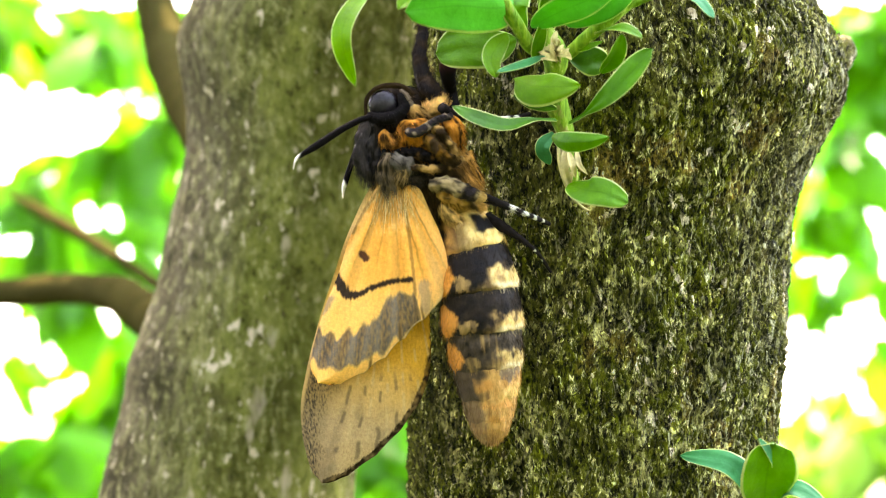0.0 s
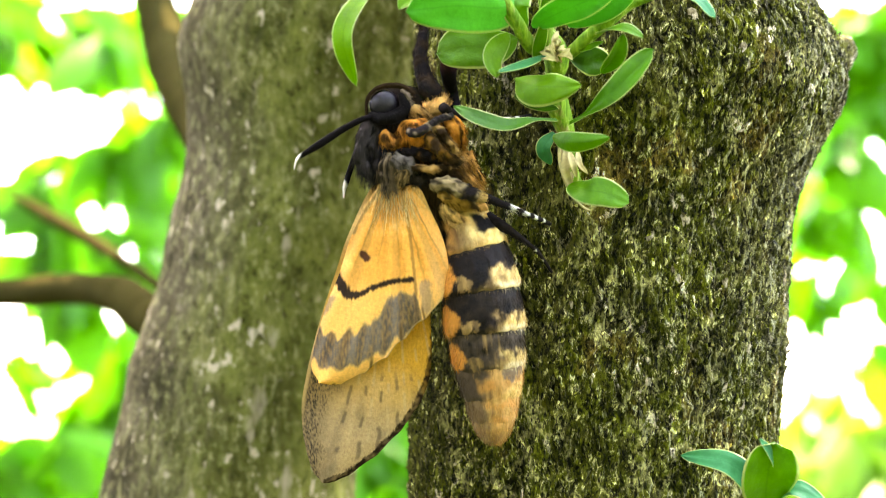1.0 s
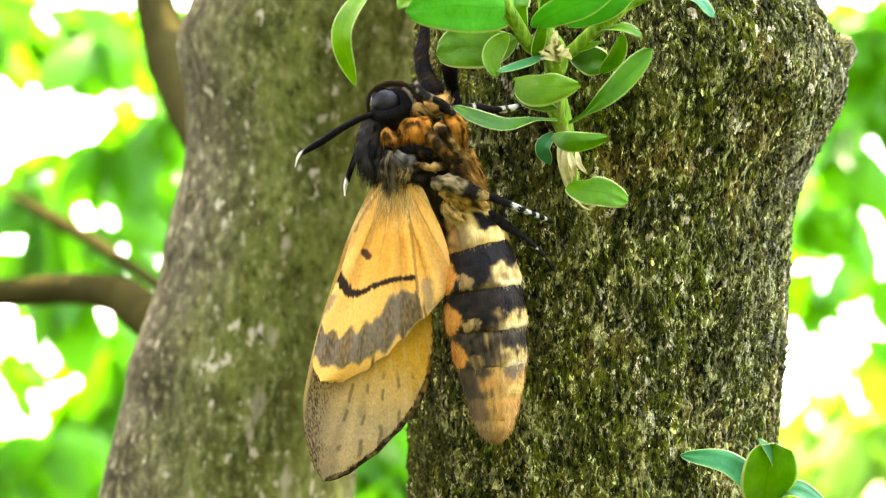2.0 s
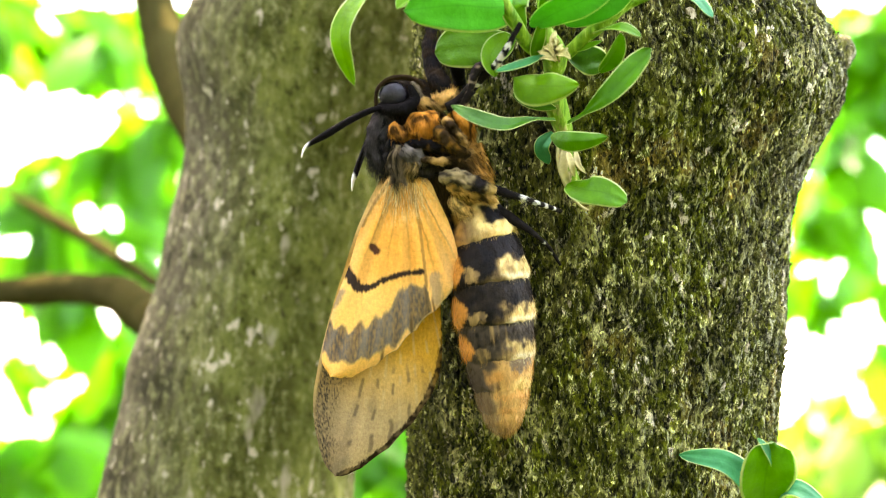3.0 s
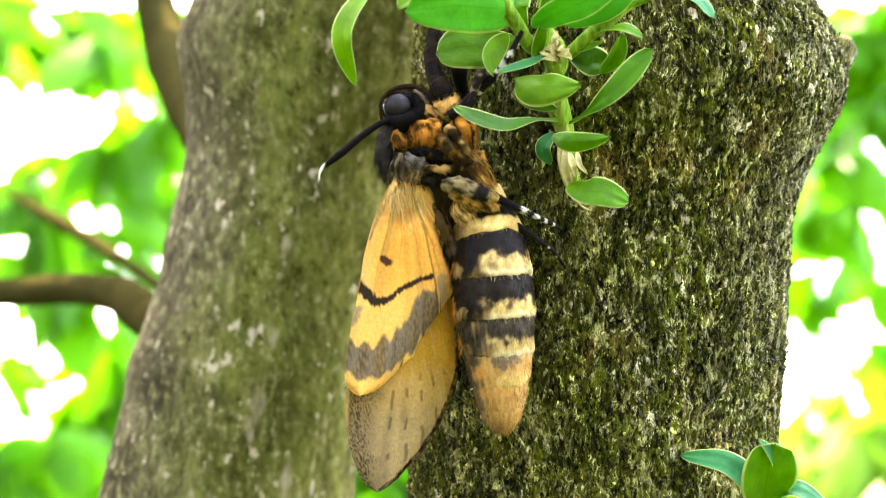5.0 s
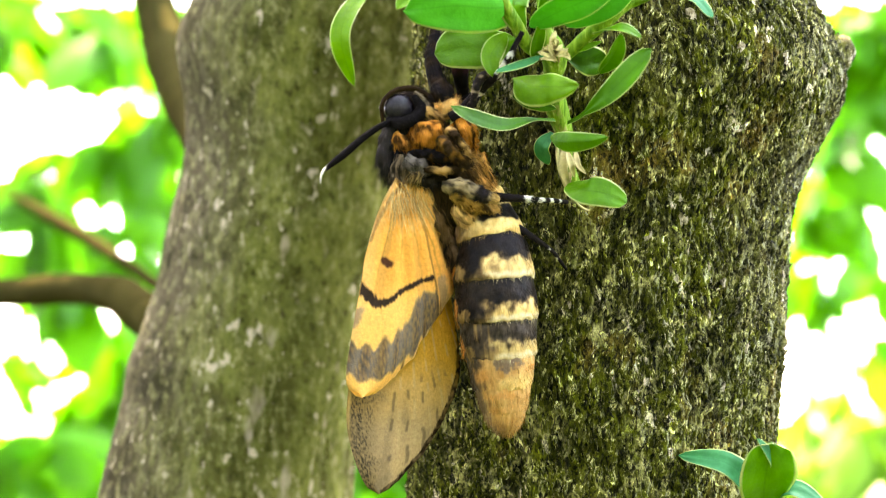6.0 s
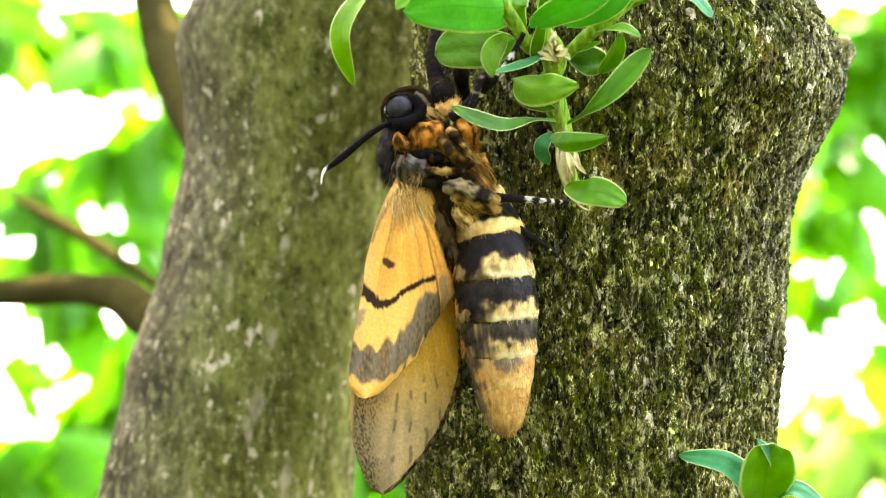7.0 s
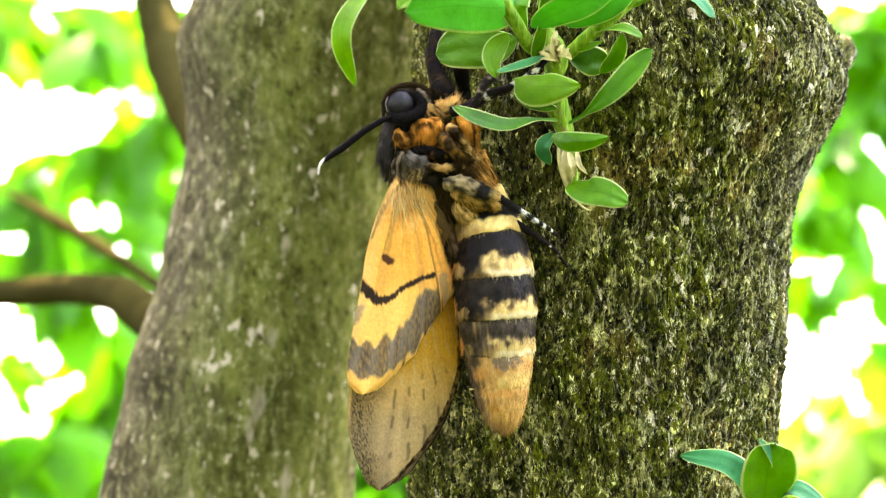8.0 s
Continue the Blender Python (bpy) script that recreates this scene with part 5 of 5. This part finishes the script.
HIP_RAISED, HIP_MID, HIP_HIND = (-5.0, -3.0, 13.9), (0.7, -2.0, -0.7), (3.2, 0.0, -5.2)
front_leg = leg("foreleg", (-7.2, 0.0, 16.0), [(*(-6.8, 0.0, 15.2), 1.9), (*(-7.5, 0.0, 17.2), 2.1), (*(-8.8, 2.0, 20.2), 1.6), (*(-9.7, 4.0, 24.1), 1.3), (*(-9.3, 6.0, 27.9), 1.0), (*(-8.9, 8.0, 31.3), 0.7)], sooty, "sooty furry foreleg gripping the bark", 900, 0.25, 1.6)
back_leg = leg("foreleg", (-4.0, 3.0, 15.8), [(*(-3.4, 3.0, 14.8), 1.2), (*(-4.0, 4.0, 18.0), 1.1), (*(-4.5, 2.0, 20.2), 1.3), (*(-4.6, 2.0, 22.5), 1.5), (*(-4.0, 4.0, 24.6), 0.8), (*(-3.7, 6.0, 28.9), 0.5)], lambda a, t, v: blend(BLACK, np.array((0.045, 0.010, 0.006)), smoothstep(0.42, 0.6, a) * smoothstep(0.85, 0.7, a)), "dark foreleg with a red-brown joint", 120)
raised_leg = leg("foreleg", HIP_RAISED, [(*(-6.5, -3.0, 13.2), 0.9), (*(-4.0, -3.5, 14.6), 1.0), (*(-1.3, -5.0, 17.6), 0.95), (*(0.8, -7.0, 19.1), 0.65), (*(2.5, -9.0, 20.8), 0.62), (*(4.0, -11.0, 23.2), 0.55), (*(5.9, -12.0, 26.6), 0.42)], ringed((0.60, 0.03), (0.68, 0.035), (0.80, 0.02), (0.33, 0.02)), "black foreleg ringed with white", 160)
mid_leg = leg("middle_leg", HIP_MID, [(*(0.9, -2.0, -0.8), 1.0), (*(3.1, -3.0, -1.6), 0.75), (*(5.9, -3.0, -2.7), 0.6), (*(8.4, -2.0, -3.7), 0.52), (*(11.0, 0.0, -4.6), 0.45), (*(13.6, 3.0, -5.6), 0.35)], ringed((0.40, 0.045), (0.57, 0.040), (0.72, 0.032), (0.85, 0.02)), "black middle leg ringed with white", 220)
hind_leg = leg("hind_leg", HIP_HIND, [(*(2.2, 1.0, -4.5), 1.2), (*(4.8, 0.0, -6.0), 1.0), (*(7.2, 0.0, -7.5), 0.65), (*(9.6, 1.0, -9.2), 0.42), (*(11.7, 3.0, -11.0), 0.36), (*(14.1, 6.0, -14.3), 0.25)], ringed((0.62, 0.012), (0.80, 0.01)), "black hind leg", 160)
SHIN_HIP = (-4.0, -4.0, 13.1)
shin = leg("shin", SHIN_HIP, [(*(-11.6, -6.5, 10.2), 0.7), (*(-10.4, -7.2, 9.8), 0.85), (*(-8.7, -7.0, 10.6), 0.75), (*(-6.5, -6.0, 12.2), 0.65), (*(-4.0, -4.0, 13.1), 0.6)],
           lambda a, t, v: blend(SOOT, np.array((0.34, 0.25, 0.16)), smoothstep(0.05, 0.4, noise_at(v, 0.9)) * 0.8), "folded dark shin", 220, 0.2, 0.6)
for rows_, tint_of in (
        ([(*(-7.7, -5.5, 1.1), 0.9), (*(-5.0, -6.5, 1.1), 1.3), (*(-2.6, -6.5, 0.2), 1.4), (*(-0.1, -5.5, -0.8), 1.1), (*(1.5, -4.0, -1.3), 0.8)], grey_thigh),
        ([(*(-12.3, -5.5, 4.7), 0.5), (*(-9.9, -6.8, 3.8), 0.55), (*(-6.5, -6.8, 3.7), 0.6), (*(-3.5, -5.5, 4.7), 0.6), (*(-2.1, -4.0, 5.7), 0.5)], rusty),
        ([(*(-8.4, -6.0, 9.5), 0.8), (*(-6.5, -7.0, 7.3), 1.2), (*(-4.5, -6.5, 5.6), 1.0), (*(-3.8, -6.0, 4.8), 0.6)], lambda a, t, v: blend(BROWN * 0.35, RUST * 0.5, smoothstep(0.0, 0.4, noise_at(v, 0.8)))),
        ([(*(-7.0, -6.0, 11.0), 0.7), (*(-5.5, -7.0, 9.4), 0.8), (*(-4.0, -6.5, 7.3), 0.7), (*(-3.4, -5.0, 5.2), 0.6)], rusty),
        # Black piece added for the shade in the gap, no leg of its own.
        ([(*(-13.8, -5.0, 6.6), 0.7), (*(-10.4, -6.0, 6.6), 1.0), (*(-7.5, -6.0, 5.6), 0.9), (*(-5.0, -5.0, 5.0), 0.6)], lambda a, t, v: blend(BLACK, RUST * 0.4, smoothstep(0.2, 0.5, noise_at(v, 0.6)))),
        ([(*(-6.5, -4.0, -0.6), 0.6), (*(-4.0, -4.5, -1.2), 0.8), (*(-1.1, -4.5, -1.9), 0.85), (*(2.1, -3.0, -3.0), 0.6)], lambda a, t, v: blend(np.array((0.62, 0.34, 0.10)), BROWN * 0.7, smoothstep(0.1, 0.5, noise_at(v, (0.4, 0.4, 0.9)))))):
    leg("thigh", tuple(rows_[0][:3]), rows_, tint_of, "folded woolly thigh", 900, 0.42, 0.8)


def on_trunk(x, z):
    """The place on the rough trunk's near side at a given x and height in mm, and the turn round the trunk."""
    heights, middle, radius, seed = shapes["trunk" + near_tree.name]
    r, c = np.interp(z, heights, radius), np.interp(z, heights, middle)
    a = math.asin(max(-0.98, min(0.98, (x - c) / r)))
    spot = Vector((a * 36, math.cos(a) * 6, z))
    swell = 1.6 * noise.noise(Vector((spot.x * 0.045, spot.y * 0.05, spot.z * 0.022)) + Vector((seed, seed, seed)))
    return a, (c + (r + swell) * math.sin(a), 45 - (r + swell) * math.cos(a), z)


def chip_mesh(rng, name, long, wide, thick, dome, material):
    """A ragged chip of bark or crust, its face towards -y, in mm."""
    verts, faces, sides = [], [], 9
    for k in range(sides):
        t = 2 * math.pi * (k + rng.uniform(-0.3, 0.3)) / sides
        e = rng.uniform(0.65, 1.25)
        x, z = wide * e * math.sin(t), long * e * math.cos(t)
        lift = rng.uniform(-0.12, 0.12)
        verts += [(x, 0.5, z), (x * 0.96, -thick + lift, z * 0.96), (x * 0.5, -thick - dome + 1.5 * lift, z * 0.5)]
    verts.append((0, -thick - 0.7 * dome, 0))
    for k in range(sides):
        a, b = 3 * k, 3 * ((k + 1) % sides)
        faces += [(a, b, b + 1, a + 1), (a + 1, b + 1, b + 2, a + 2), (a + 2, b + 2, 3 * sides)]
    me = bpy.data.meshes.new(name)
    me.from_pydata([tuple(q * MM for q in p) for p in verts], [], faces)
    me.attributes.new("relief", "FLOAT", "POINT").data.foreach_set("value", np.full(len(verts), 0.6, dtype=np.float32))
    me.materials.append(material)
    return me


def bark_pieces():
    rng = random.Random(8)
    plates = [chip_mesh(rng, "bark_plate", rng.uniform(0.9, 1.7), rng.uniform(0.45, 0.8), 0.25, 0.10, BARK) for _ in range(10)]
    crusts = [chip_mesh(rng, "lichen_crust", rng.uniform(0.9, 1.2), rng.uniform(0.6, 0.8), 0.12, 0.14, LICHEN) for _ in range(6)]
    for _ in range(290):
        a, place = on_trunk(rng.uniform(2, 76), rng.uniform(-45, 45))
        ob = new("bark_plate", rng.choice(plates))
        ob.parent = near_tree
        ob.matrix_basis = pose(*(q * MM for q in place), rng.gauss(0, 8), rng.gauss(0, 16), math.degrees(a) + rng.gauss(0, 10))
    for x, z, size in [(45.2, 41.6, 2.6), (54.5, 35.8, 2.2), (56.1, 9.0, 2.4), (44.4, 5.9, 2.4), (37.6, 2.2, 1.6), (42.6, -4.6, 2.0), (67.6, 27.2, 1.5), (49.4, -3.0, 1.2), (55.2, 33.4, 1.4), (57.2, 12.5, 1.3), (43.5, 9.4, 1.2), (35.7, -26.8, 1.6), (52.3, -6.1, 1.4), (49.2, -12.3, 1.3), (57.4, -18.5, 1.5), (52.3, -25.7, 1.4), (56.4, -29.9, 1.6), (27.5, -18.5, 1.2), (23.3, -10.2, 1.1), (12.0, 14.6, 1.3), (28.5, 3.8, 1.2), (40.9, 19.7, 1.3), (62.6, 14.6, 1.4), (61.1, -3.0, 1.3), (59.5, -12.3, 1.5)]:
        a, place = on_trunk(x, z)
        ob = new("lichen_crust", rng.choice(crusts))
        ob.parent = near_tree
        ob.matrix_basis = pose(*(q * MM for q in place), rng.gauss(0, 5), rng.gauss(0, 14), math.degrees(a)) @ Matrix.Diagonal((0.6 * size, 1, 0.75 * size, 1))
        tagged(ob, "cream lichen crust")


bark_pieces()


# ---- what moves ----
def moth_pose(dx, dz, roll=0.0, lean=0.0):
    """The moth, shifted in mm; roll about its length, lean in the plane of the bark, in degrees."""
    return RIG @ pose((MIDDLE[0] + dx) * MM, MIDDLE[1] * MM, (MIDDLE[2] + dz) * MM, 0, lean, roll)


LONG = Vector((-0.22, 0, -0.975))


def wing_pose(swing, turn, slide=0.0):
    """A wing on its hinge: swing brings the tip towards the body, turn folds the inner side back, in degrees."""
    return pose((HINGE[0] + slide) * MM, (HINGE[1] - 0.06 * turn) * MM, HINGE[2] * MM) @ pose(0, 0, 0, 0, -swing, 0) @ Matrix.Rotation(radians(-turn), 4, LONG)


def abdomen_pose(dx, dz, roll, swing=0.0):
    return pose(dx * MM, 0, dz * MM, 0, swing, roll)


def at_hip(hip, turn, yaw=0.0):
    return pose(*(p * MM for p in hip), 0, turn, yaw)


def sway(tree, reach, late):
    """A light breeze in the leaves of a tree far behind."""
    for leaves in tree.children:
        if leaves.name.startswith("crown"):
            walk(leaves, [(t, pose(reach * MM * math.sin(2.1 * t + late), 0, 0.4 * reach * MM * math.sin(3.3 * t + late))) for t in (0.0, 0.5, 1.0, 1.5, 2.0, 2.5, 3.0, 3.5, 4.0, 4.5, 5.0, 5.5, 6.0, 6.5, 7.0, 7.5, 8.0)])


def motions():
    sway(left_tree, 5.0, 0.0)
    sway(right_tree, 4.0, 1.0)
    sway(yellow_bush, 4.0, 2.0)
    walk(moth, [(0.0, moth_pose(0.0, 0.0)), (0.5, moth_pose(-0.05, 0.0)), (1.0, moth_pose(0, 0)), (1.7, moth_pose(0, 0)), (2.2, moth_pose(0.9, 0.7)), (2.8, moth_pose(2.3, 1.3)),
                (3.0, moth_pose(1.9, 1.25)), (3.2, moth_pose(1.6, 1.0)), (3.5, moth_pose(1.35, 0.8)), (4.0, moth_pose(1.3, 0.75)), (4.4, moth_pose(1.2, 0.6)), (4.5, moth_pose(1.2, 0.5)),
                (4.6, moth_pose(1.9, 0.2)), (4.7, moth_pose(1.9, 0.1)), (5.2, moth_pose(2.2, -0.1)), (5.8, moth_pose(2.4, -0.3)), (6.0, moth_pose(2.45, -0.3)), (6.5, moth_pose(2.7, -0.25)),
                (7.0, moth_pose(2.6, -0.4)), (7.5, moth_pose(2.35, 0.0)), (8.0, moth_pose(2.4, 0.2))])
    fold = [(0.0, 0, 0), (1.7, 0, 0), (2.8, 0.5, 3), (3.0, 0.8, 3), (3.2, 3, 8), (3.5, 5.0, 13), (4.0, 4.4, 12), (4.4, 5.2, 14), (4.5, 5.4, 15), (4.6, 8.5, 30), (4.7, 8.0, 28),
            (5.2, 8.8, 30), (5.8, 9.0, 31), (6.0, 8.6, 30), (6.5, 9.8, 33), (7.0, 9.2, 31), (7.5, 8.2, 28), (8.0, 8.6, 29)]
    walk(hindwing, [(t, wing_pose(a, b, -0.04 * b)) for t, a, b in fold])
    walk(forewing, [(t, wing_pose(a, 0.78 * b, 0.042 * b)) for t, a, b in fold])
    late = ((0.0, 0), (4.7, 0), (5.8, 0), (7.2, 0), (7.4, 0.5), (7.5, 5.6), (7.6, 4.2), (7.7, 2.0), (8.0, 1.8))
    walk(far_forewing, [(t, wing_pose(a + np.interp(t, [r[0] for r in late], [r[1] for r in late]), 0.78 * b, 0.09 * b)) for t, a, b in sorted(fold + [(7.3, 8.8, 30), (7.4, 8.6, 29), (7.6, 7.8, 27), (7.7, 8.2, 28)])])
    walk(abdomen, [(t, abdomen_pose(x, z, r, s)) for t, x, z, r, s in (
        (0.0, 0, 0, 0, 0.6), (1.0, 0, 0, 0, 0), (1.7, 0, 0, 0, 0), (2.8, 0, 0.2, -2, 0), (3.0, 0, 0.2, -4, 0), (3.5, 0.2, 0.9, -16, 0.3), (4.2, 0.2, 1.0, -18, 0.3), (4.5, 0.2, 1.3, -20, 0.8), (4.6, 0.8, 1.8, -34, -2.0),
        (4.7, -0.6, 2.4, -34, 1.2), (5.2, -0.5, 2.2, -34, 1.2), (5.8, -0.4, 2.1, -34, 0.9), (7.0, -0.4, 2.3, -34, 1.1), (8.0, -0.5, 2.0, -34, 1.5))])
    walk(head, [(t, pose(NECK[0] * MM, NECK[1] * MM, NECK[2] * MM, 0, a, b)) for t, a, b in ((0.0, 0, 0), (1.7, 0, 0), (3.0, 2, 0), (3.5, 0, 3), (4.5, -1, 4), (4.7, -6, 9), (5.8, -7, 10), (7.0, -7, 10), (8.0, -4, 10))])
    walk(shoulder, [(t, pose(x * MM, 0, 0)) for t, x in ((0.0, 0), (1.7, 0), (3.5, 0.5), (4.5, 0.6), (4.7, 1.8), (8.0, 1.9))])
    walk(far_feeler, [(t, pose(x * MM, 0, z * MM)) for t, x, z in ((0.0, 0, 0), (1.7, 0, 0), (3.0, 0.4, -0.4), (3.5, 1.2, -0.8), (4.2, 1.6, -0.6), (4.5, 2.6, 0.6), (4.7, 6.5, 3.5), (8.0, 6.5, 3.5))])
    walk(shin, [(t, at_hip(SHIN_HIP, a)) for t, a in ((0.0, 0), (1.7, 0), (1.95, 45), (2.2, 85), (2.5, 120), (2.8, 141), (7.2, 141), (7.6, 147), (8.0, 153))])
    walk(raised_leg, [(t, at_hip(HIP_RAISED, a, b)) for t, a, b in ((0.0, 47, 64), (1.0, 48, 64), (1.7, 47, 64), (2.3, 25, 34), (2.8, 4, 2), (3.0, 0, 0), (4.5, 0, 0), (5.8, -1, 0), (7.2, 0, 0), (7.6, 6, 8), (8.0, 14, 25))])
    walk(mid_leg, [(t, at_hip(HIP_MID, a)) for t, a in ((0.0, 0), (1.7, 0), (2.8, -2), (3.0, -4), (3.5, -12), (4.2, -12), (4.5, -2), (4.7, 8), (5.8, -18), (7.2, -18), (7.5, 4), (8.0, 10))])
    walk(hind_leg, [(t, at_hip(HIP_HIND, a)) for t, a in ((0.0, 0), (1.7, 0), (3.5, 0), (4.5, 0), (4.7, -4), (8.0, -4))])


motions()
